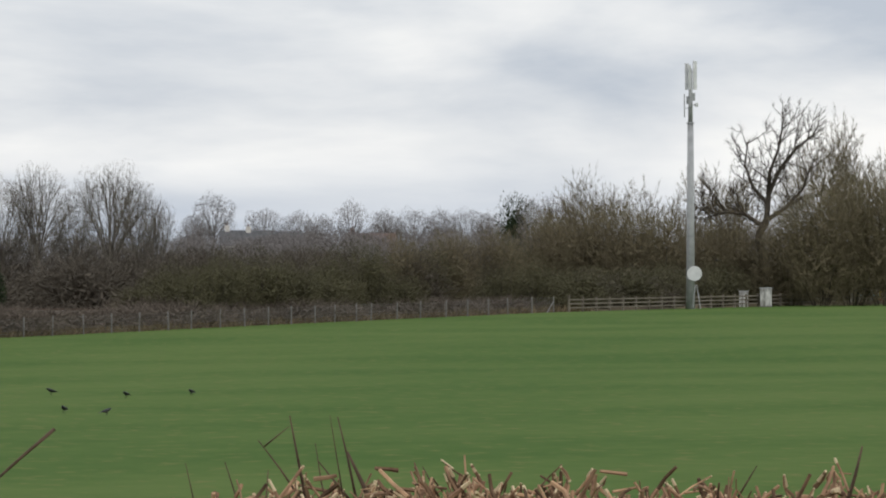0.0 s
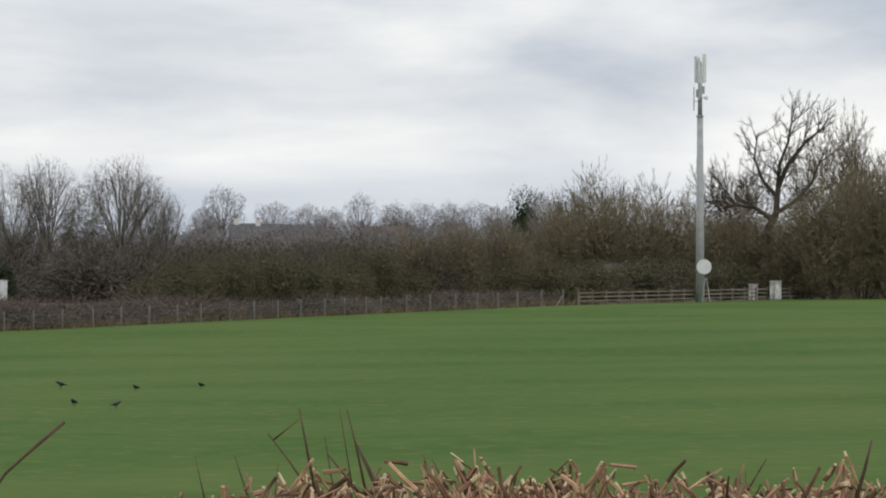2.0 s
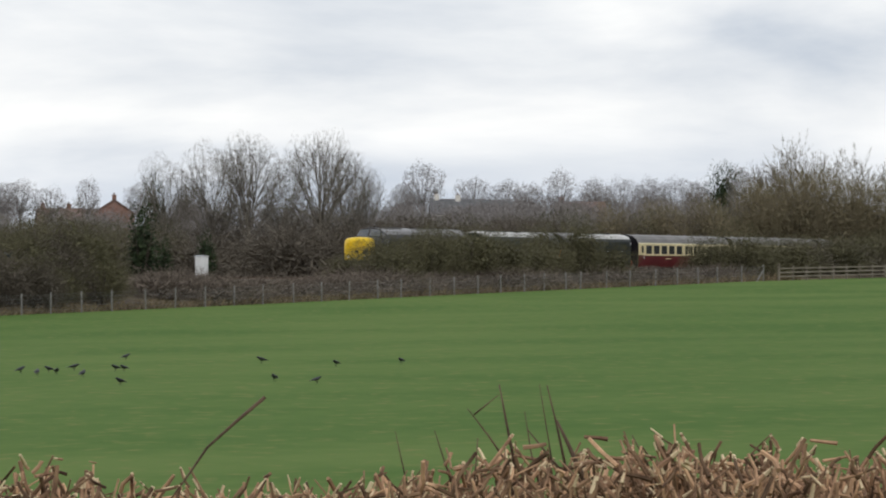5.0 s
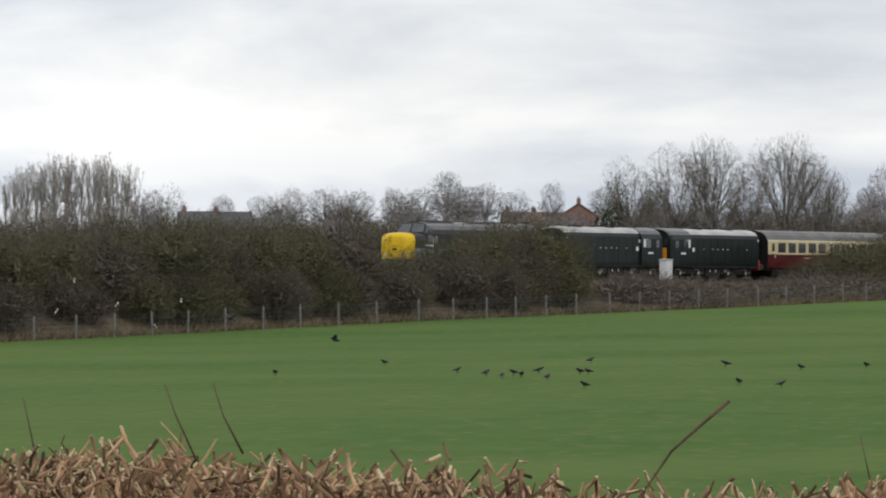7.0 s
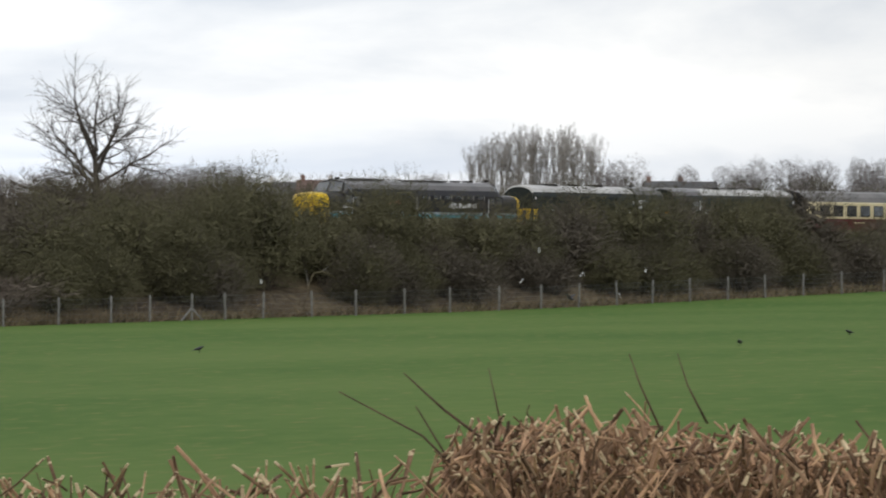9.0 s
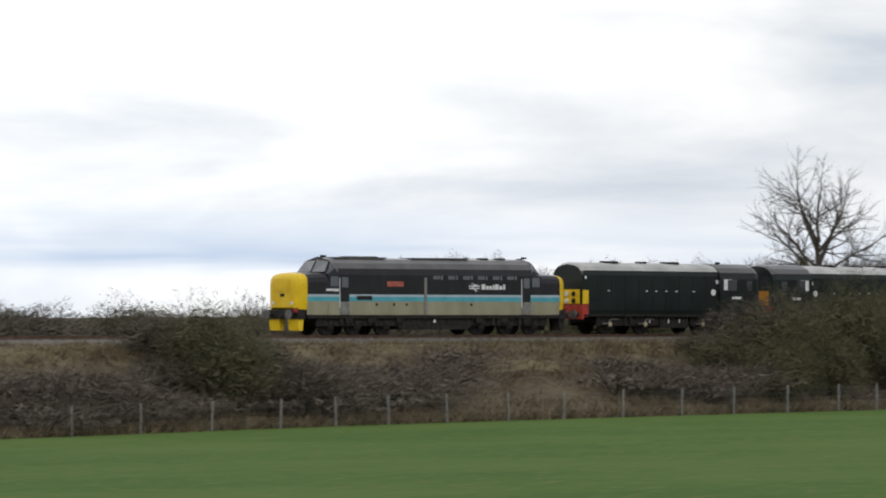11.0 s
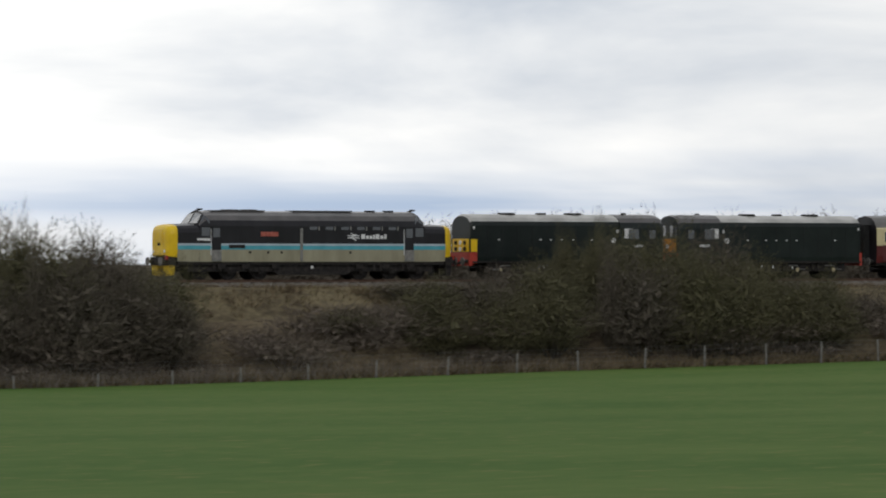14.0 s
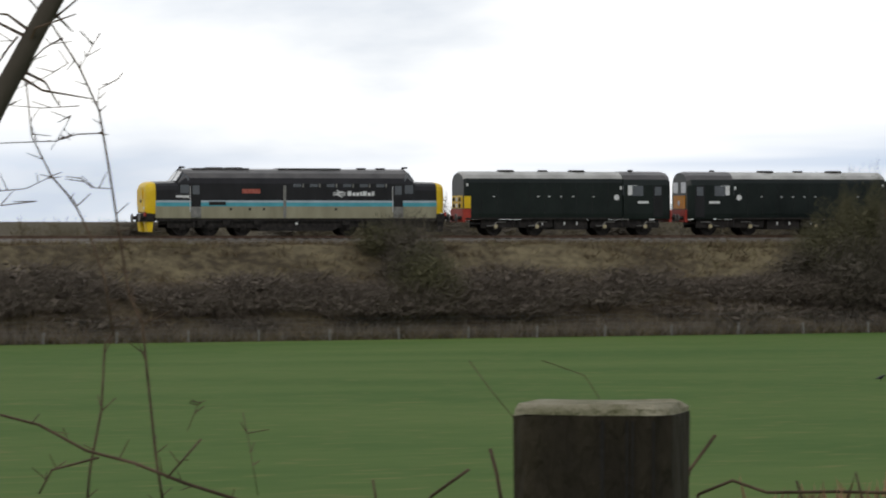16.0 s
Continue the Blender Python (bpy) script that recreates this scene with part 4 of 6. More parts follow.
# ---- fences ----
SPANS = [41.7, 46, 50, 54, 58.1, 62.5, 66.8, 70.7, 75, 78.9, 83, 86.7, 90.6, 94.2, 98.2, 102.4, 106.2, 109.9, 114, 117.8, 121.8, 125.8, 129.1, 132.3, 135.9, 139.8, 143.4, 147.3, 151.3,
         154.9, 158.7, 162.4, 165.2, 168.3, 170.8, 173.7, 177.5, 181, 185, 188.8, 193, 196.7, 200.1, 203.6, 206.9, 210.5, 214.2, 217.9, 221.8, 225.8, 230.3, 234.1, 237.9, 241.2, 244.8, 248.4,
         252.5, 256.2, 260, 263.8, 267.6, 271.8, 275.7, 279.6, 283.8, 287.2, 291.6, 295.4, 299.1, 302.8, 306.7, 310, 313.7, 316.2, 320.8, 325, 329.7, 333.8, 337.8, 341.6, 346.4, 350.8]


def mesh_fence():
    base = tagged(new("boundary_fence"), "concrete-post and wire-mesh railway boundary fence", "fence")
    r = random.Random(3)
    post = Geo().box(-0.038, 0.038, -0.038, 0.038, -0.3, 1.35)
    post.add([(-0.038, -0.038, 1.35), (0.038, -0.038, 1.35), (0.038, 0.038, 1.35), (-0.038, 0.038, 1.35), (0, 0, 1.40)], [(0, 1, 4), (1, 2, 4), (2, 3, 4), (3, 0, 4)])
    me = post.mesh("post", M["concrete"], fix=True)
    spots = [-40 + 4.05 * i for i in range(20)] + SPANS
    for x in spots:
        p = new("post", me)
        p.parent = base
        p.matrix_basis = pose(x, FENCE, lerp(EDGE, x) - lerp([(40, 0.7), (70, 0.25), (110, 0.0)], x), r.uniform(-1.5, 1.5), r.uniform(-2, 2), 0)
    for x in (168.3, 350.8):
        for s in (-1, 1):
            z = lerp(EDGE, x)
            if x > 300 and s > 0:
                continue
            part("brace", Geo().tube([(x + s * (0.85 if x < 300 else 1.4), FENCE, z - 0.05), (x + s * 0.05, FENCE, z + (0.62 if x < 300 else 0.9))], [0.05, 0.05], 4), M["concrete"], base)
    g = Geo()
    for h in (0.25, 0.5, 0.75, 1.0, 1.25):
        for a, b in zip(spots, spots[1:]):
            g.tube([(a, FENCE, lerp(EDGE, a) + h), ((a + b) / 2, FENCE, (lerp(EDGE, a) + lerp(EDGE, b)) / 2 + h - 0.015), (b, FENCE, lerp(EDGE, b) + h)], [0.005] * 3, 3, cap=False)
    for a, b in zip(spots, spots[1:]):
        for i in range(1, 18):
            x = a + (b - a) * i / 18
            z = lerp(EDGE, x)
            g.tube([(x, FENCE, z + 0.03), (x, FENCE, z + 1.25)], [0.004, 0.004], 3, cap=False)
    tagged(part("wire_mesh", g, M["wire"], base, fix=False), kind="stuff")


mesh_fence()


def paddock_fence():
    base = tagged(new("paddock_fence"), "weathered wooden post and rail fence round the mast compound", "fence")
    x, xs = 354.0, []
    while x < 470:
        xs.append(x)
        x += 2.9
    for i, x in enumerate(xs):
        z, tall = lerp(EDGE, x), 1.25 if i % 9 else 1.45
        part("post", Geo().box(x - 0.08, x + 0.08, FENCE - 0.08, FENCE + 0.08, z - 0.3, z + tall), M["timber"], base)
    for k, (a, b) in enumerate(zip(xs, xs[1:])):
        for h in (0.35, 0.7, 1.05):
            za, zb = lerp(EDGE, a) + h, lerp(EDGE, b) + h
            g = Geo().loft([[(q, FENCE - 0.085 - 0.03, z - 0.06), (q, FENCE - 0.085, z - 0.06), (q, FENCE - 0.085, z + 0.06), (q, FENCE - 0.085 - 0.03, z + 0.06)] for q, z in ((a, za), (b + 0.01, zb))])
            part("rail", g, M["timber"], base)


paddock_fence()


# ---- mast compound ----
def mast():
    x, y = polar(67.35, 411)
    z = land(x, y)
    base = tagged(new("telecom_mast"), "grey steel telecom mast with panel antennas and microwave dishes", "mast")
    base.matrix_basis = pose(x, y, z, 0, 0, -67)
    top = 20.1 - z
    h = top - 5.6
    part("pole", Geo().tube([(0, 0, -0.2), (0, 0, h * 0.5), (0, 0, h)], [0.40, 0.34, 0.27], 16), M["galv"], base, smooth=True)
    part("flange", Geo().tube([(0, 0, h), (0, 0, h + 0.12)], [0.36, 0.36], 16), M["galv"], base)
    part("head_pole", Geo().tube([(0, 0, h + 0.12), (0, 0, top - 0.6)], [0.22, 0.16], 12), M["galv"], base, smooth=True)
    for i, a in enumerate((20, 140, 260)):
        c, s = math.cos(radians(a)), math.sin(radians(a))
        g = Geo().box(-0.16, 0.16, -0.09, 0.09, top - 2.5, top + 0.1 - 0.2 * i)
        g.v = [(p[0] * c - p[1] * s + 0.42 * c, p[0] * s + p[1] * c + 0.42 * s, p[2]) for p in g.v]
        ant = part("panel_antenna", g, M["white"], base, "white panel antenna")
        part("bracket", Geo().tube([(0, 0, top - 2.0), (0.42 * c, 0.42 * s, top - 2.0)], [0.04, 0.04], 5).tube([(0, 0, top - 0.9), (0.42 * c, 0.42 * s, top - 0.9)], [0.04, 0.04], 5), M["galv"], ant)
        part("radio_unit", Geo().box(0.3 * c - 0.14, 0.3 * c + 0.14, 0.3 * s - 0.12, 0.3 * s + 0.12, top - 3.5 - 0.3 * i, top - 2.8 - 0.3 * i), M["galv"], base)
    part("whip_antenna", Geo().tube([(-0.55, 0, top - 5.0), (-0.55, 0, top - 2.9)], [0.05, 0.05], 6).tube([(-0.55, 0, top - 4.2), (0, 0, top - 4.2)], [0.03, 0.03], 5), M["galv"], base)
    part("small_dish", Geo().tube([(0.4, -0.25, top - 3.9), (0.55, -0.38, top - 3.9), (0.6, -0.42, top - 3.9)], [0.10, 0.2, 0.2], 12).tube([(0, 0, top - 3.9), (0.45, -0.28, top - 3.9)], [0.03, 0.03], 5), M["white"], base)
    d = Geo()
    zd = 0.9 - z
    prof = [(0.0, 0.06), (0.0, 0.35), (-0.06, 0.58), (-0.14, 0.68), (-0.17, 0.68)]
    d.tube([(0.35, -0.5 + a, zd) for a, _ in prof], [r for _, r in prof], 20)
    dish = part("microwave_dish", d, M["white"], base, "round white drum dish", smooth=False)
    part("dish_bracket", Geo().tube([(0, 0, zd), (0.35, -0.45, zd)], [0.07, 0.07], 6), M["galv"], dish)
    for a, b in (((0.2, -0.8, 0), (0.45, -0.7, 2.2)), ((0.9, -0.9, 0), (0.55, -0.7, 2.2))):
        part("strut", Geo().tube([a, (b[0], b[1], min(b[2], zd - 0.5))], [0.04, 0.04], 5), M["galv"], base)
    for k, (b, w) in enumerate(((68.02, 0.42), (68.3, 0.55))):
        x, y = polar(b, 428)
        zc = land(x, y)
        cab = tagged(new("equipment_cabinet"), "pale grey weathered telecom equipment cabinet", "cabinet", group="mast cabinets")
        cab.matrix_basis = pose(x, y, zc, 0, 0, -68)
        part("body", Geo().box(-w, w, -0.5, 0.5, 0.1, 1.75), M["cabinet"], cab)
        part("plinth", Geo().box(-w - 0.05, w + 0.05, -0.55, 0.55, -0.3, 0.1), M["concrete"], cab)
        part("roof", Geo().box(-w - 0.06, w + 0.06, -0.56, 0.56, 1.75, 1.83), M["galv"], cab)
        part("door", Geo().box(-w + 0.08, w - 0.08, -0.53, -0.502, 0.2, 1.65), M["cabinet"], cab)


mast()


def lineside_cabinet():
    x, y = polar(58.51, 326.4)
    z = bank_z(x, y)
    cab = tagged(new("lineside_cabinet"), "pale grey lineside signalling cabinet on the bank", "cabinet")
    cab.matrix_basis = pose(x, y, z + 0.55, 0, 0, 0)
    part("body", Geo().box(-0.42, 0.42, -0.3, 0.3, 0.15, 1.5), M["white"], cab)
    part("plinth", Geo().box(-0.46, 0.46, -0.34, 0.34, -0.95, 0.15), M["concrete"], cab)
    part("roof", Geo().prism([(-0.48, 1.5), (0.48, 1.5), (0.48, 1.54), (0, 1.60), (-0.48, 1.54)], -0.36, 0.36), M["galv"], cab)
    part("door", Geo().box(-0.36, 0.36, -0.325, -0.302, 0.22, 1.42), M["white"], cab)
    part("door_handle", Geo().box(0.22, 0.27, -0.35, -0.325, 0.8, 0.95), M["galv"], cab)


lineside_cabinet()


# ---- houses on the hill ----
M["brick"] = mat("red_brick", (0.20, 0.112, 0.088), (0.28, 0.165, 0.132), 3, 0.9, bump=0.3, fine=20)
M["slate"] = mat("grey_brown_roof_tiles", (0.085, 0.085, 0.088), (0.14, 0.14, 0.145), 2, 0.85, bump=0.4, fine=12)
M["render"] = mat("pale_render", (0.55, 0.52, 0.48), (0.70, 0.67, 0.62), 1.5, 0.9)
M["tile"] = mat("brown_roof_tiles", (0.12, 0.08, 0.068), (0.20, 0.135, 0.115), 2, 0.85)
M["pane"] = mat("dark_window_glass", (0.02, 0.025, 0.03), (0.04, 0.05, 0.055), 1, 0.08, spec=0.6)


def house(b, d, ridge, wide, wall, roof, gable=False, label="brick house with a tiled roof among bare trees"):
    """A two-storey house seen over the trees; ridge: height of the ridge above the eye."""
    x, y = polar(b, d)
    ground_z = land(x, y)
    h = tagged(new("house"), label, "house", group="houses on the hill")
    h.matrix_basis = pose(x, y, ground_z, 0, 0, -b + (90 if gable else 0) + rng.uniform(-8, 8))
    top = ridge - ground_z
    eave, deep = top - 2.6, 4.0
    g = Geo().box(-wide, wide, -deep, deep, -0.5, eave)
    part("wall", g, wall, h)
    for s in (-1, 1):
        part("gable_wall", Geo().add([(s * wide, -deep, eave), (s * wide, deep, eave), (s * wide, 0, top - 0.1), (s * (wide - 0.25), -deep, eave), (s * (wide - 0.25), deep, eave), (s * (wide - 0.25), 0, top - 0.1)],
                                     [(0, 1, 2), (3, 5, 4), (0, 2, 5, 3), (1, 4, 5, 2), (0, 3, 4, 1)]), wall, h)
    r = Geo()
    for s in (-1, 1):
        r.add([(-wide - 0.3, s * (deep + 0.3), eave - 0.2), (wide + 0.3, s * (deep + 0.3), eave - 0.2), (wide + 0.3, 0, top), (-wide - 0.3, 0, top),
               (-wide - 0.3, s * (deep + 0.3), eave - 0.02), (wide + 0.3, s * (deep + 0.3), eave - 0.02), (wide + 0.3, 0, top + 0.18), (-wide - 0.3, 0, top + 0.18)],
              [(0, 1, 2, 3), (4, 7, 6, 5), (0, 4, 5, 1), (1, 5, 6, 2), (3, 2, 6, 7), (0, 3, 7, 4)])
    rf = part("roof", r, roof, h)
    ch = part("chimney", Geo().box(-wide + 0.6, -wide + 1.5, -0.4, 0.4, top - 1.0, top + 1.1), wall, rf)
    part("chimney_pot", Geo().tube([(-wide + 1.05, 0, top + 1.1), (-wide + 1.05, 0, top + 1.5)], [0.16, 0.13], 8), M["tile"], ch)
    n = max(2, int(wide / 1.6))
    for i in range(n):
        c = -wide + (2 * wide) * (i + 0.5) / n
        for z0 in (eave - 1.7, eave - 4.3):
            w = part("window", Geo().box(c - 0.62, c + 0.62, -deep - 0.05, -deep - 0.003, z0 - 0.06, z0 + 1.16), M["white"], h)
            for s in (-1, 1):
                part("pane", Geo().box(c + s * 0.3 - 0.26, c + s * 0.3 + 0.26, -deep - 0.07, -deep - 0.053, z0, z0 + 1.1), M["pane"], w)
    part("window", Geo().box(wide + 0.003, wide + 0.05, -0.5, 0.5, eave - 1.2, eave), M["white"], h)


house(57.40, 900, 10.3, 2.8, M["brick"], M["tile"], gable=True, label="red brick house with its gable to the field")
for b, t in ((57.05, 8.7), (56.72, 8.8)):
    house(b, 925, t, 4.5, M["brick"], M["tile"])
house(61.75, 850, 9.8, 5, M["render"], M["slate"], label="long dark-roofed house below the skyline trees")
house(62.05, 850, 9.6, 5.5, M["render"], M["slate"], label="pale rendered house with a dark roof")
house(63.3, 860, 9.4, 4.5, M["brick"], M["tile"])
for b, t in ((52.6, 8.7), (53.0, 8.6)):
    house(b, 900, t, 4.0, M["brick"], M["slate"], label="dark-roofed house on the skyline")
for b, t, w, r in ((47.85, 8.6, M["render"], M["slate"]), (48.25, 9.0, M["brick"], M["tile"]), (48.6, 8.8, M["render"], M["slate"])):
    house(b, 905, t, 4.5, w, r, label="house with pale walls seen over the thicket")


# ---- the train ----
M.update({
    "yellow": mat("warning_yellow_paint", (0.74, 0.47, 0.008), (0.88, 0.60, 0.015), 1.2, 0.35, spec=0.4, mid_scale=8),
    "cream": mat("stone_grey_paint", (0.27, 0.25, 0.17), (0.37, 0.345, 0.24), 1.0, 0.4, spec=0.4, mid_scale=5, stretch=(1, 1, 0.3)),
    "aqua": mat("light_blue_stripe", (0.06, 0.32, 0.39), (0.10, 0.42, 0.50), 1.5, 0.4, spec=0.4),
    "palestripe": mat("white_stripe", (0.36, 0.44, 0.50), (0.48, 0.56, 0.62), 1.5, 0.4, spec=0.4),
    "black": mat("dark_charcoal_paint", (0.008, 0.0075, 0.009), (0.020, 0.018, 0.022), 0.8, 0.30, spec=0.35, mid_scale=4, stretch=(1, 1, 0.4)),
    "roofdark": mat("grimy_dark_roof", (0.054, 0.050, 0.049), (0.110, 0.101, 0.098), 0.9, 0.29, spec=0.6, mid_scale=5),
    "green": mat("brunswick_green_paint", (0.005, 0.009, 0.008), (0.011, 0.017, 0.015), 0.8, 0.35, spec=0.3, mid_scale=4),
    "roofgrey": mat("light_grey_roof", (0.33, 0.32, 0.30), (0.54, 0.53, 0.50), 0.8, 0.35, spec=0.6, mid_scale=5),
    "red": mat("buffer_beam_red", (0.30, 0.03, 0.02), (0.46, 0.06, 0.04), 2, 0.5),
    "plate": mat("red_nameplate", (0.34, 0.07, 0.05), (0.50, 0.16, 0.12), 6, 0.5),
    "orange": mat("weathered_orange_panel", (0.62, 0.25, 0.02), (0.75, 0.34, 0.03), 2, 0.45),
    "grime": mat("oily_black_running_gear", (0.009, 0.008, 0.008), (0.035, 0.030, 0.027), 5, 0.75, bump=0.4, fine=30),
    "axlebox": mat("pale_axle_box_cover", (0.35, 0.30, 0.18), (0.55, 0.48, 0.30), 8, 0.6),
    "steel": mat("worn_steel", (0.10, 0.095, 0.09), (0.22, 0.21, 0.195), 6, 0.5, metal=0.6),
    "glass": mat("cab_glass", (0.02, 0.024, 0.028), (0.035, 0.04, 0.045), 1, 0.04, spec=1.0, coat=1.0),
    "lettering": mat("white_lettering", (0.70, 0.70, 0.70), (0.82, 0.82, 0.82), 3, 0.5),
    "maroon": mat("coach_maroon_paint", (0.075, 0.010, 0.012), (0.12, 0.018, 0.020), 0.8, 0.3, spec=0.5),
    "coachcream": mat("coach_cream_paint", (0.58, 0.50, 0.28), (0.70, 0.61, 0.37), 0.8, 0.35, spec=0.4),
    "coachroof": mat("grey_coach_roof", (0.12, 0.115, 0.11), (0.20, 0.19, 0.18), 0.8, 0.5),
    "grey_step": mat("scuffed_grey_step", (0.16, 0.16, 0.15), (0.28, 0.27, 0.25), 5, 0.7),
    "rubber": mat("black_gangway_rubber", (0.010, 0.010, 0.010), (0.022, 0.022, 0.022), 4, 0.8),
})


def skin(sections, slots, g=None, caps=(None, None)):
    """Lofts rings of equal length; slots gives a material for each strip of the ring, or a function of section and strip."""
    g = g or Geo()
    n = len(sections[0])
    k = len(g.v)
    g.v += [tuple(p) for s in sections for p in s]
    for i in range(len(sections) - 1):
        for j in range(n):
            g.f.append((k + i * n + j, k + i * n + (j + 1) % n, k + (i + 1) * n + (j + 1) % n, k + (i + 1) * n + j))
            g.m.append(slots(i, j) if callable(slots) else slots[j])
    for c, i, rev in ((caps[0], 0, True), (caps[1], len(sections) - 1, False)):
        if c is not None:
            ring = [k + i * n + j for j in range(n)]
            g.f.append(tuple(reversed(ring)) if rev else tuple(ring))
            g.m.append(c)
    return g


def hull(half):
    """A ring from a half outline of (width, height), lowest first, mirrored to the other side."""
    return [(-w, z) for w, z in half] + [(w, z) for w, z in reversed(half) if w > 1e-6]


def wheelset(parent, x, r):
    g = Geo()
    for s in (-1, 1):
        g.tube([(x, s * 0.68, r), (x, s * 0.72, r), (x, s * 0.82, r)], [r + 0.03, r, r], 24)
        g.tube([(x, s * 0.82, r), (x, s * 0.84, r)], [r * 0.72, r * 0.70], 20)
    g.tube([(x, -0.75, r), (x, 0.75, r)], [0.09, 0.09], 8)
    part("wheel", g, M["grime"], parent)


def bogie(parent, axles, r, pale, fancy=False):
    a, b = axles[0] - r - 0.35, axles[-1] + r + 0.35
    bg = part("bogie", Geo().box(a, b, -1.12, -0.95, r * 0.85, r * 1.75).box(a, b, 0.95, 1.12, r * 0.85, r * 1.75).box(a, b, -1.0, 1.0, r * 1.2, r * 1.5), M["grime"], parent)
    for x in axles:
        wheelset(bg, x, r)
        for s in (-1, 1):
            part("axle_box", Geo().box(x - 0.16, x + 0.16, s * 1.12 - 0.06, s * 1.12 + 0.06, r - 0.2, r + 0.2), M["grime"], bg)
            part("axle_cover", Geo().tube([(x, s * 1.18, r), (x, s * 1.22, r)], [0.13, 0.11], 12), pale, bg)
            if fancy:
                part("spring_beam", Geo().tube([(x - 0.55, s * 1.2, r + 0.02), (x - 0.15, s * 1.2, r + 0.05), (x + 0.05, s * 1.2, r + 0.26), (x + 0.62, s * 1.2, r + 0.26)], [0.045] * 4, 5), M["steel"], bg)
    for i in range(len(axles) - 1):
        c = (axles[i] + axles[i + 1]) / 2
        for s in (-1, 1):
            part("spring", Geo().tube([(c - 0.2, s * 1.16, r * 0.9), (c - 0.2, s * 1.16, r * 1.7)], [0.1, 0.1], 8).tube([(c + 0.2, s * 1.16, r * 0.9), (c + 0.2, s * 1.16, r * 1.7)], [0.1, 0.1], 8), M["grime"], bg)


def buffers(parent, x, way):
    for s in (-1, 1):
        b = part("buffer", Geo().tube([(x, s * 0.87, 1.05), (x + way * 0.30, s * 0.87, 1.05)], [0.13, 0.10], 10), M["grime"], parent)
        part("buffer_head", Geo().tube([(x + way * 0.30, s * 0.87, 1.05), (x + way * 0.36, s * 0.87, 1.05)], [0.25, 0.24], 16), M["steel"], b)
    part("coupling", Geo().tube([(x, 0, 1.0), (x + way * 0.3, 0, 0.85)], [0.08, 0.06], 6), M["grime"], parent)


def slab(parent, name, x0, x1, z0, z1, y, m, t=0.02, label=""):
    """A thin panel on the side wall; both sides."""
    for s in (-1, 1):
        part(name, Geo().box(x0, x1, min(s * y, s * (y + t)), max(s * y, s * (y + t)), z0, z1), m, parent, label)


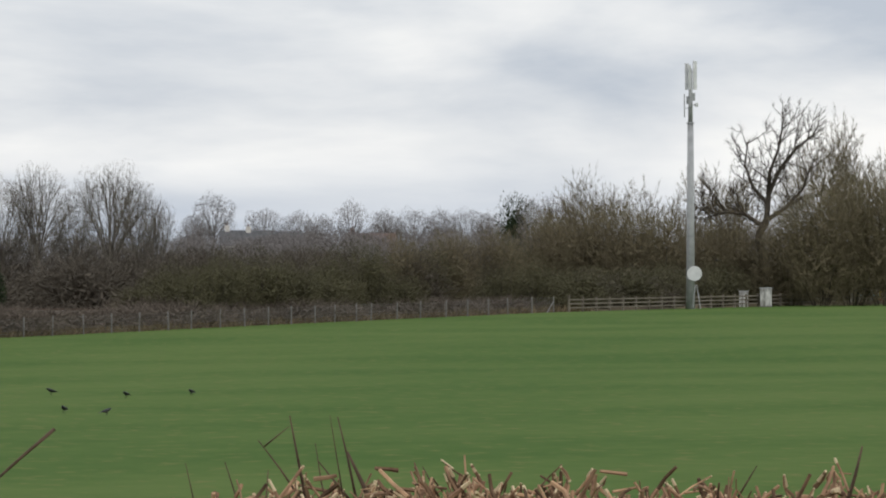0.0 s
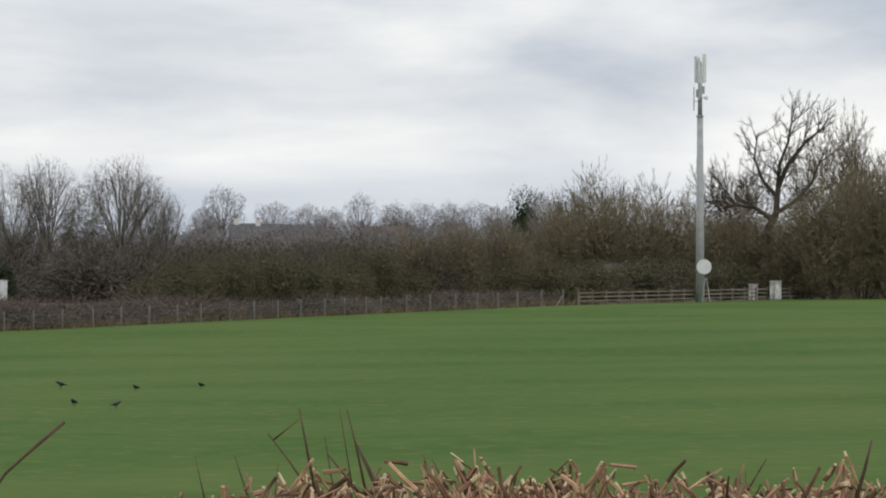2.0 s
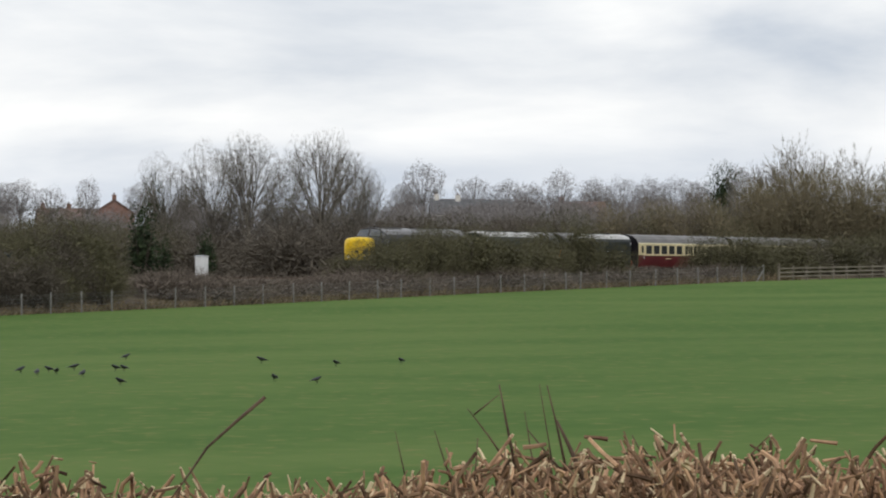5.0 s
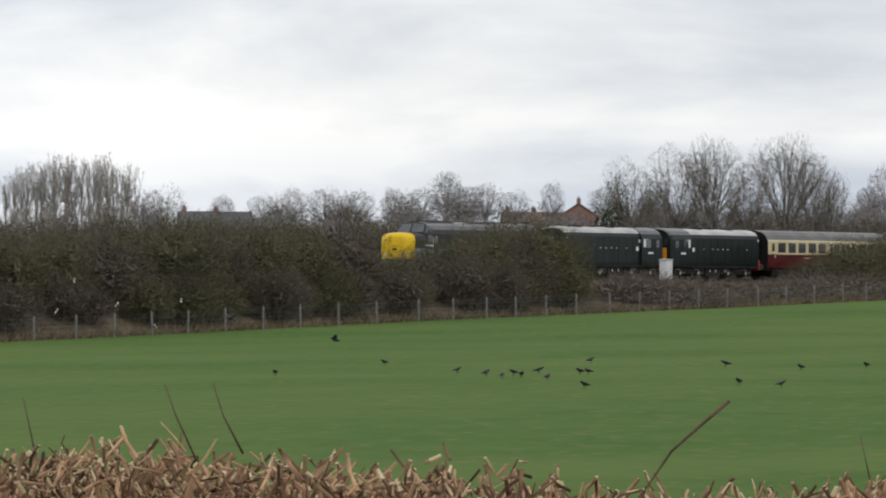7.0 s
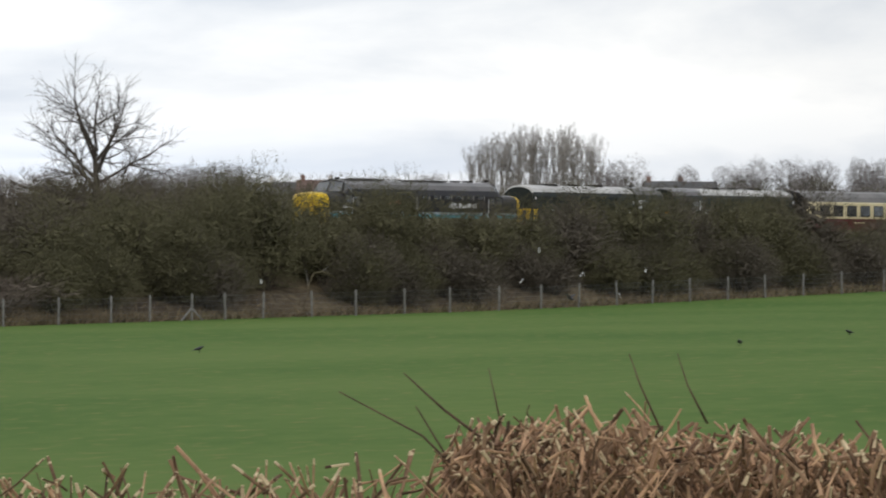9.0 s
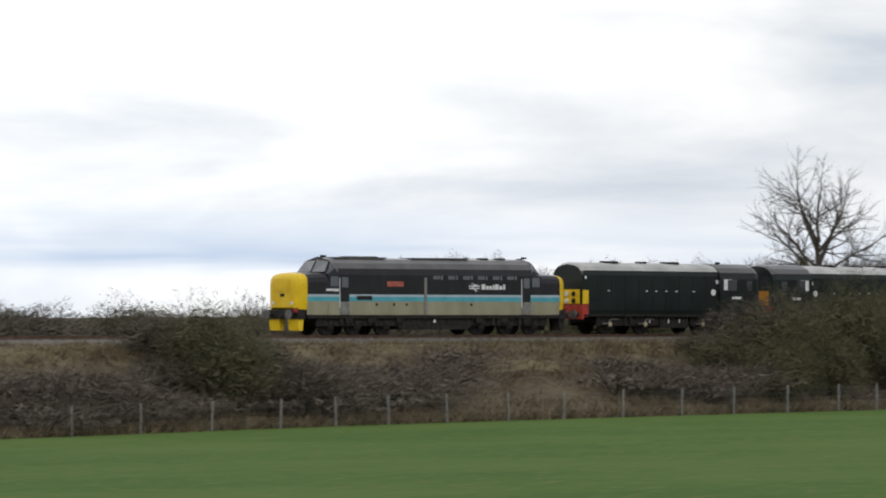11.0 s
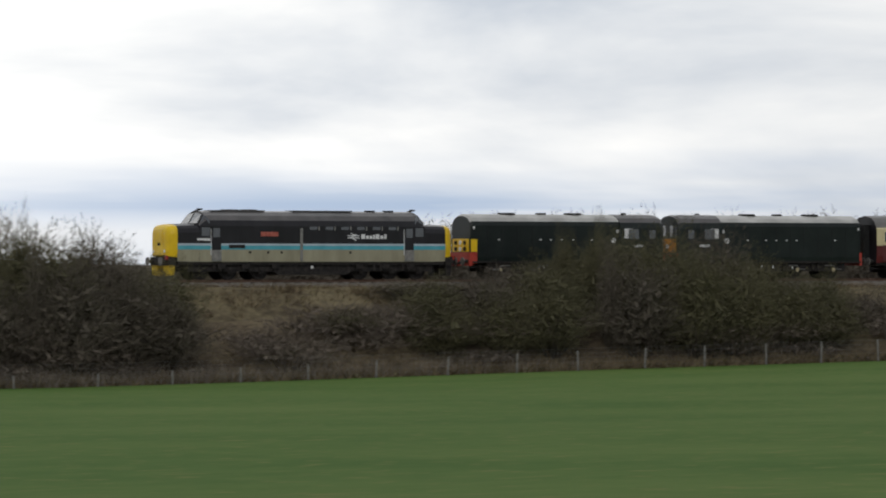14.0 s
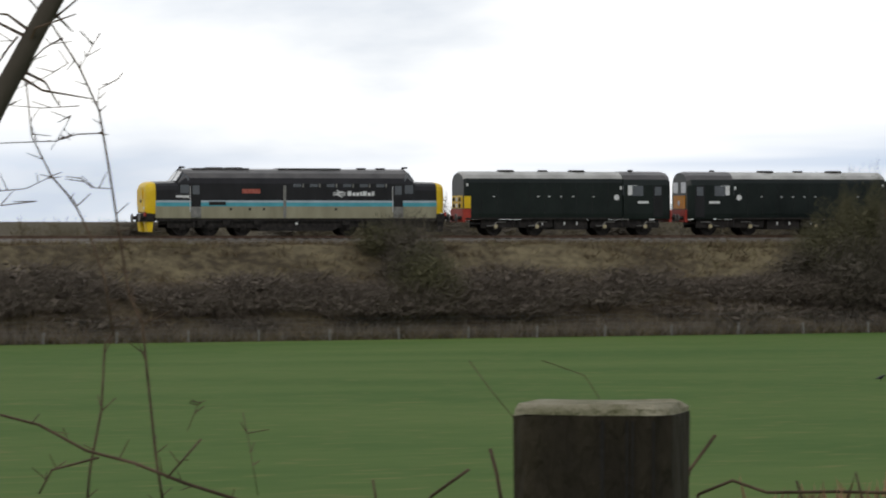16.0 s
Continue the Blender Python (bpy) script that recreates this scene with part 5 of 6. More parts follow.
def diesel():
    """Six-axle diesel with a bonnet at each end."""
    L = 18.25
    v = tagged(new("diesel_locomotive"), "charcoal diesel locomotive with yellow nose and pale blue stripe", "locomotive", group="the train")
    mats = [M["cream"], M["aqua"], M["palestripe"], M["black"], M["roofdark"], M["yellow"]]

    def nose_half(w, top, low):
        return [(w * 0.96, low), (w, 1.72), (w, 1.95), (w, 2.07), (w, top - 0.48), (w * 0.96, top - 0.24), (w * 0.83, top - 0.08), (w * 0.55, top), (0, top + 0.04)]

    def ring(x, half):
        return [(x, y, z) for y, z in hull(half)]

    def flip(r):
        return [(L - x, y, z) for x, y, z in r]

    steps = [(0.0, 0.86, 2.86, 1.42), (0.05, 1.04, 2.99, 1.36), (0.16, 1.20, 3.08, 1.33), (0.36, 1.30, 3.13, 1.30), (0.55, 1.325, 3.14, 1.28), (0.551, 1.325, 3.14, 1.05), (1.1, 1.34, 3.16, 1.04), (1.9, 1.35, 3.17, 1.03)]
    strips = [0, 1, 2, 3, 3, 3, 3, 3]
    both = strips + strips[::-1] + [3]
    for k, f in enumerate((lambda r: r, flip)):
        rings = [f(ring(x, nose_half(w, t, lo))) for x, w, t, lo in steps]
        g = skin(rings, lambda i, j: 5 if i < 4 else both[j], caps=(5, 3))
        nose = part("nose", g, mats, v, "rounded yellow bonnet with cream and blue bands", smooth=False)
        sg = -1 if k == 0 else 1
        x0 = 0.0 if k == 0 else L
        part("nose_door", Geo().box(min(x0 + sg * 0.03, x0 - sg * 0.05), max(x0 + sg * 0.03, x0 - sg * 0.05), -0.5, 0.5, 2.25, 2.75), M["yellow"], nose)
        for s in (-0.62, 0.62):
            part("grab_rail", Geo().tube([(x0 + sg * 0.07, s, 1.75), (x0 + sg * 0.07, s, 2.7)], [0.018, 0.018], 5), M["yellow"], nose)
            part("code_panel", Geo().box(*sorted((x0 + sg * 0.03, x0 + sg * 0.055)), min(s * 0.15, s * 0.68), max(s * 0.15, s * 0.68), 2.34, 2.66), M["yellow"], nose)
        part("panel_rim", Geo().box(*sorted((x0 + sg * 0.015, x0 + sg * 0.045)), -0.56, 0.56, 2.22, 2.26).box(*sorted((x0 + sg * 0.015, x0 + sg * 0.045)), -0.56, 0.56, 2.76, 2.80), M["yellow"], nose)
        for s in (-0.75, 0.75):
            part("marker_light", Geo().tube([(x0 - sg * 0.16, s, 1.62), (x0 + sg * 0.03, s, 1.62)], [0.09, 0.09], 10), M["lettering"], nose)
        part("horn_grille", Geo().box(min(x0, x0 + sg * 0.03), max(x0, x0 + sg * 0.03), -0.16, 0.16, 1.95, 2.1), M["grime"], nose)
        part("buffer_beam", Geo().box(*sorted((x0 - sg * 0.5, x0 - sg * 0.02)), -1.22, 1.22, 0.82, 1.30), M["grime"], v)
        part("tail_lamp", Geo().box(*sorted((x0 - sg * 0.02, x0 + sg * 0.10)), -1.2, -0.95, 1.15, 1.38), M["red"], v)
        for s in (-1, 1):
            part("valance", Geo().prism([(x0 - sg * 0.05, 0.82), (x0 - sg * 0.45, 0.82), (x0 - sg * 0.38, 0.22), (x0 - sg * 0.12, 0.25)], s * 0.35, s * 1.15), M["yellow"] if k == 0 else M["grime"], v, "yellow lower valance" if k == 0 else "")
        buffers(v, x0, sg)
        # cab front with its two screens
        fx = (lambda q: q) if k == 0 else (lambda q: L - q)
        for s in (-1, 1):
            part("windscreen", Geo().add([(fx(1.83), s * 0.08, 3.22), (fx(1.83), s * 1.08, 3.22), (fx(2.20), s * 0.92, 3.74), (fx(2.20), s * 0.08, 3.80),
                                          (fx(1.90), s * 0.08, 3.20), (fx(1.90), s * 1.08, 3.20), (fx(2.27), s * 0.92, 3.72), (fx(2.27), s * 0.08, 3.78)],
                                         [(0, 1, 2, 3), (4, 7, 6, 5), (0, 4, 5, 1), (1, 5, 6, 2), (2, 6, 7, 3), (3, 7, 4, 0)]), M["glass"], v, "raked cab windscreen")
            part("quarter_light", Geo().add([(fx(1.95), s * 1.20, 3.16), (fx(2.55), s * 1.335, 3.06), (fx(2.55), s * 1.30, 3.42), (fx(2.28), s * 1.02, 3.70)] +
                                            [(fx(1.99), s * 1.12, 3.16), (fx(2.57), s * 1.25, 3.06), (fx(2.57), s * 1.22, 3.40), (fx(2.32), s * 0.94, 3.68)],
                                            [(0, 1, 2, 3), (4, 7, 6, 5), (0, 4, 5, 1), (1, 5, 6, 2), (2, 6, 7, 3), (3, 7, 4, 0)]), M["glass"], v)
    side = [(1.33, 1.03), (1.35, 1.72), (1.35, 1.95), (1.35, 2.07), (1.35, 3.06), (1.27, 3.38), (1.02, 3.66), (0.6, 3.86), (0, 3.94)]
    slope = [(1.33, 1.03), (1.35, 1.72), (1.35, 1.95), (1.35, 2.07), (1.34, 3.05), (1.24, 3.10), (0.95, 3.13), (0.5, 3.15), (0, 3.16)]
    st = [0, 1, 2, 3, 3, 4, 4, 4]
    g = skin([ring(1.9, slope), ring(2.34, side), ring(L / 2, side), ring(L - 2.34, side), ring(L - 1.9, slope)], st + st[::-1] + [3], caps=(3, 3))
    part("body", g, mats, v, "charcoal body side with blue, white and cream bands")
    for x in (2.3, L - 2.3):
        part("cab_roof_rib", Geo().tube([(x, -1.2, 3.42), (x, -0.9, 3.76), (x, 0, 3.97), (x, 0.9, 3.76), (x, 1.2, 3.42)], [0.035] * 5, 5), M["roofdark"], v)
        part("horn", Geo().tube([(x - 0.1, -0.35, 4.0), (x + 0.25, -0.35, 4.02)], [0.07, 0.04], 8), M["grime"], v)
    for d in (2.95, L - 2.95):
        slab(v, "cab_door", d - 0.28, d + 0.30, 1.10, 3.02, 1.352, M["black"], 0.012)
        slab(v, "door_step", d - 0.30, d + 0.32, 1.06, 1.70, 1.366, M["grey_step"], 0.012)
        slab(v, "door_window", d - 0.2, d + 0.22, 2.42, 2.94, 1.366, M["glass"], 0.01)
        slab(v, "handrail", d - 0.36, d - 0.33, 1.4, 2.9, 1.37, M["lettering"], 0.03)
    for d in (2.28, L - 2.28):
        slab(v, "cab_side_window", d - 0.26, d + 0.26, 2.48, 2.98, 1.352, M["glass"], 0.012)
    for i in range(6):
        slab(v, "engine_window", 8.85 + i * 1.02, 9.35 + i * 1.02, 2.86, 3.04, 1.352, M["glass"], 0.012)
        slab(v, "window_bar", 9.42 + i * 1.02, 9.50 + i * 1.02, 2.84, 3.06, 1.352, M["grey_step"], 0.02)
    slab(v, "side_pipe", 8.25, 8.42, 1.06, 2.95, 1.352, M["grey_step"], 0.03)
    slab(v, "radiator_grille", 3.75, 4.75, 1.80, 2.0, 1.353, M["grime"], 0.02)
    slab(v, "nameplate", 5.75, 6.85, 2.48, 2.74, 1.353, M["plate"], 0.02, "red cast nameplate")
    for x in (6.15, 7.0, 11.4, 5.0):
        slab(v, "filler_flap", x, x + 0.14, 1.50, 1.62, 1.353, M["grime"], 0.015)
    # plain shapes for the operator's mark, and bars for its wording and the running number
    for x0, x1, z0, z1 in ((11.30, 12.05, 2.500, 2.555), (11.30, 12.05, 2.375, 2.430)):
        slab(v, "emblem", x0, x1, z0, z1, 1.353, M["lettering"], 0.01)
    for s in (-1, 1):
        g = Geo()
        for p in ([(11.45, 2.68), (11.56, 2.68), (11.80, 2.55), (11.69, 2.55)], [(11.62, 2.50), (11.73, 2.50), (11.53, 2.43), (11.42, 2.43)], [(11.60, 2.375), (11.71, 2.375), (11.90, 2.25), (11.79, 2.25)], [(11.66, 2.555), (11.77, 2.555), (11.93, 2.62), (11.82, 2.62)]):
            g.prism(p, s * 1.353, s * 1.366)
        part("emblem", g, M["lettering"], v)
    x = 12.18
    for wide, tall in ((0.46, 0.38), (0.33, 0.27), (0.33, 0.27), (0.24, 0.33), (0.46, 0.38), (0.36, 0.27), (0.13, 0.38), (0.13, 0.38)):
        slab(v, "wording_bar", x, x + wide * 0.54, 2.345, 2.345 + tall * 0.72, 1.353, M["lettering"], 0.008)
        x += wide * 0.68
    for x in (2.35, 2.85 - 0.32):
        slab(v, "number_bar", x - 0.15, x + 0.02, 2.22, 2.36, 1.368, M["lettering"], 0.008)
    slab(v, "number_bar", 1.75, 2.55, 2.24, 2.36, 1.353, M["lettering"], 0.008)
    for x0, x1 in ((3.0, 6.4), (8.2, 12.0)):
        part("roof_panel", Geo().box(x0, x1, -0.55, 0.55, 3.90, 3.975), M["roofdark"], v)
    for x in (4.4, 5.6):
        part("roof_fan", Geo().tube([(x, 0, 3.93), (x, 0, 4.02)], [0.55, 0.5], 18), M["grime"], v)
    for x in (13.4, 14.6):
        part("exhaust", Geo().box(x - 0.25, x + 0.25, -0.2, 0.2, 3.92, 4.0), M["grime"], v)
    part("fuel_tank", Geo().prism([(6.7, 0.95), (11.6, 0.95), (11.6, 0.42), (11.3, 0.28), (7.0, 0.28), (6.7, 0.42)], -1.15, 1.15), M["grime"], v)
    part("sole_bar", Geo().box(0.6, L - 0.6, -1.28, 1.28, 0.86, 1.04), M["grime"], v)
    part("tank_gauge", Geo().tube([(9.1, -1.16, 0.72), (9.1, -1.19, 0.72)], [0.09, 0.09], 10), M["lettering"], v)
    bogie(v, [2.2, 3.95, 5.9], 0.55, M["grime"])
    bogie(v, [L - 5.9, L - 3.95, L - 2.2], 0.55, M["grime"])
    for x in (3.1, 4.6, 6.5, 11.9, 13.6, 15.2):
        slab(v, "sand_box", x, x + 0.45, 0.62, 1.0, 1.15, M["grime"], 0.12)
    return v


def single_cab():
    """Four-axle diesel: long bonnet, one cab."""
    L = 13.8
    v = tagged(new("single_cab_locomotive"), "dark green single-cab diesel locomotive with grey roof", "locomotive", group="the train")

    def ring(x, half):
        return [(x, y, z) for y, z in hull(half)]

    body = [(1.18, 0.98), (1.20, 1.3), (1.20, 3.16), (1.14, 3.40), (0.92, 3.62), (0.5, 3.78), (0, 3.84)]
    front = [(1.10, 0.98), (1.14, 1.3), (1.14, 3.12), (1.06, 3.34), (0.86, 3.54), (0.48, 3.68), (0, 3.73)]
    st = [0, 0, 0, 1, 1, 1]
    part("bonnet", skin([ring(0.30, front), ring(0.42, body), ring(6, body), ring(10.35, body)], st + st[::-1] + [0], caps=(0, 0)), [M["green"], M["roofgrey"]], v, "dark green bonnet under a pale grey roof")
    cab = [(1.33, 0.98), (1.35, 1.3), (1.35, 3.02), (1.24, 3.36), (0.98, 3.62), (0.55, 3.80), (0, 3.86)]
    cab_end = [(1.28, 0.98), (1.30, 1.3), (1.27, 2.98), (1.16, 3.30), (0.92, 3.56), (0.52, 3.73), (0, 3.79)]
    st = [0, 0, 0, 1, 1, 1]
    part("cab", skin([ring(10.36, cab), ring(13.1, cab), ring(13.35, cab_end)], st + st[::-1] + [0], caps=(0, 0)), [M["green"], M["roofdark"]], v, "dark green cab")
    part("front_panel", Geo().box(0.26, 0.298, -0.98, 0.98, 1.62, 2.38), M["yellow"], v, "small yellow warning panel")
    part("red_beam", Geo().box(0.24, 0.40, -1.2, 1.2, 0.80, 1.58), M["red"], v)
    slab(v, "bonnet_corner", 0.32, 0.72, 1.62, 2.35, 1.16, M["yellow"], 0.05)
    slab(v, "beam_end", 0.32, 0.72, 0.9, 1.60, 1.16, M["red"], 0.05)
    for y in (-0.55, 0, 0.55):
        for z in (1.78, 2.15):
            part("marker_disc", Geo().tube([(0.20, y, z), (0.258, y, z)], [0.13, 0.13], 12), M["grime"] if y else M["lettering"], v)
    part("end_panel", Geo().box(13.352, 13.39, -0.95, 0.95, 1.6, 2.4), M["orange"], v, "weathered orange end panel")
    part("red_beam", Geo().box(13.30, 13.46, -1.25, 1.25, 0.80, 1.55), M["red"], v)
    part("marker_disc", Geo().tube([(13.39, 0, 1.95), (13.43, 0, 1.95)], [0.15, 0.15], 12), M["lettering"], v)
    for s in (-1, 1):
        part("end_window", Geo().box(13.30, 13.36, min(s * 0.25, s * 1.08), max(s * 0.25, s * 1.08), 2.55, 3.2), M["glass"], v)
        part("bonnet_window", Geo().box(10.32, 10.36, min(s * 1.21, s * 1.33), max(s * 1.21, s * 1.33), 2.4, 3.0), M["glass"], v)
    # white panel paints in the bright sky seen through the cab
    slab(v, "cab_side_window", 10.62, 11.22, 2.42, 3.0, 1.352, M["lettering"], 0.004)
    slab(v, "cab_side_glass", 10.90, 11.60, 2.38, 2.98, 1.357, M["glass"], 0.010)
    slab(v, "cab_door", 12.25, 12.85, 1.1, 3.0, 1.352, M["black"], 0.012)
    slab(v, "door_window", 12.34, 12.76, 2.4, 2.92, 1.365, M["glass"], 0.008)
    slab(v, "number_bar", 11.25, 11.95, 1.92, 2.06, 1.352, M["lettering"], 0.008)
    for s in (-1, 1):
        part("crest", Geo().tube([(9.95, s * 1.20, 2.28), (9.95, s * 1.225, 2.28)], [0.17, 0.17], 14), M["lettering"], v)
    for x in (2.1, 4.9, 5.6, 6.35, 7.1, 8.4):
        slab(v, "door_catch", x, x + 0.14, 2.30, 2.35, 1.2, M["lettering"], 0.02)
    for i in range(9):
        slab(v, "bonnet_door_edge", 1.4 + i * 1.0, 1.42 + i * 1.0, 1.25, 3.1, 1.2, M["black"], 0.015)
    slab(v, "footplate", 0.4, 10.4, 0.96, 1.06, 1.2, M["grime"], 0.14)
    slab(v, "lamp_iron", 0.45, 0.55, 2.95, 3.10, 1.2, M["lettering"], 0.03)
    slab(v, "lamp_iron", 10.15, 10.28, 2.75, 2.95, 1.2, M["lettering"], 0.03)
    for x in (3.3, 7.8):
        part("roof_vent", Geo().tube([(x, 0, 3.80), (x, 0, 3.92)], [0.55, 0.5], 18), M["grime"], v)
    part("exhaust", Geo().box(5.4, 5.9, -0.2, 0.2, 3.8, 3.92), M["grime"], v)
    part("cab_horn", Geo().tube([(11.0, -0.3, 3.88), (11.3, -0.3, 3.9)], [0.07, 0.05], 8), M["grime"], v)
    part("fuel_tank", Geo().box(6.0, 8.1, -1.15, 1.15, 0.35, 0.96), M["grime"], v)
    part("battery_box", Geo().box(5.1, 5.9, -1.15, 1.15, 0.5, 0.96), M["grime"], v)
    for x in (5.2, 6.6, 7.4):
        slab(v, "tank_label", x, x + 0.08, 0.62, 0.82, 1.152, M["lettering"], 0.01)
    buffers(v, 0.24, -1)
    buffers(v, 13.46, 1)
    bogie(v, [2.3, 4.9], 0.54, M["axlebox"], fancy=True)
    bogie(v, [9.2, 11.8], 0.54, M["axlebox"], fancy=True)
    return v


def coach():
    """Main-line coach in maroon and cream."""
    L = 19.7
    v = tagged(new("railway_coach"), "maroon and cream passenger coach with grey roof", "coach", group="the train")

    def ring(x, half):
        return [(x, y, z) for y, z in hull(half)]

    h = [(1.30, 0.98), (1.36, 1.4), (1.38, 2.02), (1.36, 3.05), (1.30, 3.12), (1.12, 3.46), (0.75, 3.72), (0, 3.86)]
    st = [0, 0, 1, 1, 2, 2, 2]
    part("body", skin([ring(0.3, h), ring(L / 2, h), ring(L - 0.3, h)], st + st[::-1] + [0], caps=(3, 3)), [M["maroon"], M["coachcream"], M["coachroof"], M["black"]], v, "maroon lower and cream upper body side")
    part("gangway", Geo().box(-0.1, 0.3, -0.55, 0.55, 1.1, 3.3), M["rubber"], v)
    part("gangway", Geo().box(L - 0.3, L + 0.1, -0.55, 0.55, 1.1, 3.3), M["rubber"], v)
    wins = [(1.9 + i * 1.55, 1.0) for i in range(5)] + [(9.9, 0.35), (10.9, 0.35)] + [(11.7 + i * 0.85, 0.38) for i in range(3)] + [(14.5 + i * 1.45, 0.95) for i in range(3)]
    for x, w in wins:
        for s in (-1, 1):
            fr = part("window", Geo().box(x - 0.05, x + w + 0.05, *sorted((s * 1.372, s * 1.388)), 2.16, 2.90), M["black"], v)
            part("pane", Geo().box(x, x + w, *sorted((s * 1.389, s * 1.394)), 2.21, 2.85), M["glass"], fr)
    for x in (0.75, 10.35, L - 1.4):
        slab(v, "door", x, x + 0.62, 1.08, 2.98, 1.377, M["maroon"], 0.010)
        slab(v, "door_upper", x, x + 0.62, 2.05, 2.98, 1.388, M["coachcream"], 0.006)
        slab(v, "door_window", x + 0.12, x + 0.5, 2.25, 2.85, 1.395, M["glass"], 0.006)
        slab(v, "door_handle", x + 0.54, x + 0.6, 1.75, 1.95, 1.395, M["lettering"], 0.03)
    slab(v, "number_bar", 5.8, 7.0, 1.72, 1.80, 1.382, M["coachcream"], 0.006)
    for x in (3.2, 6.5, 9.8, 13.1, 16.4):
        part("roof_vent", Geo().tube([(x, 0.25, 3.80), (x, 0.25, 3.95)], [0.16, 0.12], 8), M["coachroof"], v)
    part("sole_bar", Geo().box(0.4, L - 0.4, -1.2, 1.2, 0.82, 0.99), M["grime"], v)
    part("battery_box", Geo().box(7.6, 9.4, -1.1, 1.1, 0.4, 0.85), M["grime"], v)
    part("vacuum_cylinder", Geo().tube([(11.2, 0, 0.6), (12.3, 0, 0.6)], [0.3, 0.3], 12), M["grime"], v)
    for s in (-1, 1):
        part("truss_rod", Geo().tube([(5.2, s * 1.1, 0.82), (7.2, s * 1.1, 0.35), (12.6, s * 1.1, 0.35), (14.6, s * 1.1, 0.82)], [0.04] * 4, 5), M["grime"], v)
    buffers(v, 0.3, -1)
    buffers(v, L - 0.3, 1)
    bogie(v, [2.2, 4.8], 0.46, M["grime"])
    bogie(v, [L - 4.8, L - 2.2], 0.46, M["grime"])
    return v


LEAD = diesel()
SECOND = single_cab()
THIRD = copy_thing(SECOND, pose(0, 0, 0, 0, 0, 180))
for ob in list(THIRD.children):
    if ob.name.startswith(("bonnet_corner", "beam_end")):
        bpy.data.objects.remove(ob)
THIRD["label"] = "dark green single-cab diesel locomotive running cab first"
COACHES = [coach()]
for _ in range(6):
    COACHES.append(copy_thing(COACHES[0], pose(0, 0, 0)))

# long twigs that stand out of the hedge: radius, line
HEDGE_TWIGS = [
    (0.0025, [(4.426, 2.326, -0.146), (4.429, 2.320, -0.182), (4.434, 2.310, -0.239)]),
    (0.0014, [(4.426, 2.327, -0.158), (4.413, 2.351, -0.180)]),
    (0.0019, [(4.410, 2.357, -0.173), (4.421, 2.336, -0.204), (4.433, 2.313, -0.242)]),
    (0.0012, [(4.358, 2.241, -0.143), (4.360, 2.235, -0.182), (4.364, 2.228, -0.231)]),
    (0.0022, [(4.450, 2.279, -0.147), (4.455, 2.270, -0.189), (4.460, 2.260, -0.242)]),
    (0.0016, [(4.439, 2.301, -0.176), (4.442, 2.295, -0.220), (4.447, 2.285, -0.264)]),
    (0.0022, [(4.440, 2.298, -0.196), (4.456, 2.267, -0.239)]),
    (0.0043, [(4.411, 2.247, -0.184), (4.417, 2.235, -0.212), (4.424, 2.220, -0.249)]),
    (0.0019, [(4.415, 2.347, -0.206), (4.413, 2.351, -0.267)]),
    (0.0016, [(4.392, 2.389, -0.197), (4.401, 2.373, -0.254)]),
    (0.0019, [(4.492, 2.195, -0.202), (4.500, 2.179, -0.236)]),
    (0.0019, [(4.642, 1.858, -0.201), (4.633, 1.879, -0.239)]),
    (0.0037, [(4.684, 1.750, -0.179), (4.681, 1.758, -0.214), (4.676, 1.770, -0.257)]),
    (0.0013, [(4.371, 2.427, -0.198), (4.378, 2.416, -0.257)]),
    (0.0028, [(4.240, 2.651, -0.288), (4.254, 2.627, -0.251), (4.267, 2.607, -0.216), (4.282, 2.581, -0.189), (4.300, 2.552, -0.160)]),
    (0.0029, [(3.867, 3.325, -0.166), (3.896, 3.291, -0.207), (3.937, 3.242, -0.255)]),
    (0.0025, [(3.819, 3.380, -0.187), (3.881, 3.309, -0.237), (3.917, 3.266, -0.293)]),
    (0.0025, [(3.876, 3.315, -0.203), (3.909, 3.276, -0.287)]),
    (0.0016, [(3.929, 3.252, -0.160), (3.937, 3.242, -0.220)]),
    (0.0019, [(4.061, 3.085, -0.144), (4.068, 3.076, -0.180), (4.081, 3.058, -0.223)]),
    (0.0019, [(3.949, 3.067, -0.141), (3.956, 3.057, -0.176), (3.970, 3.039, -0.226)]),
]
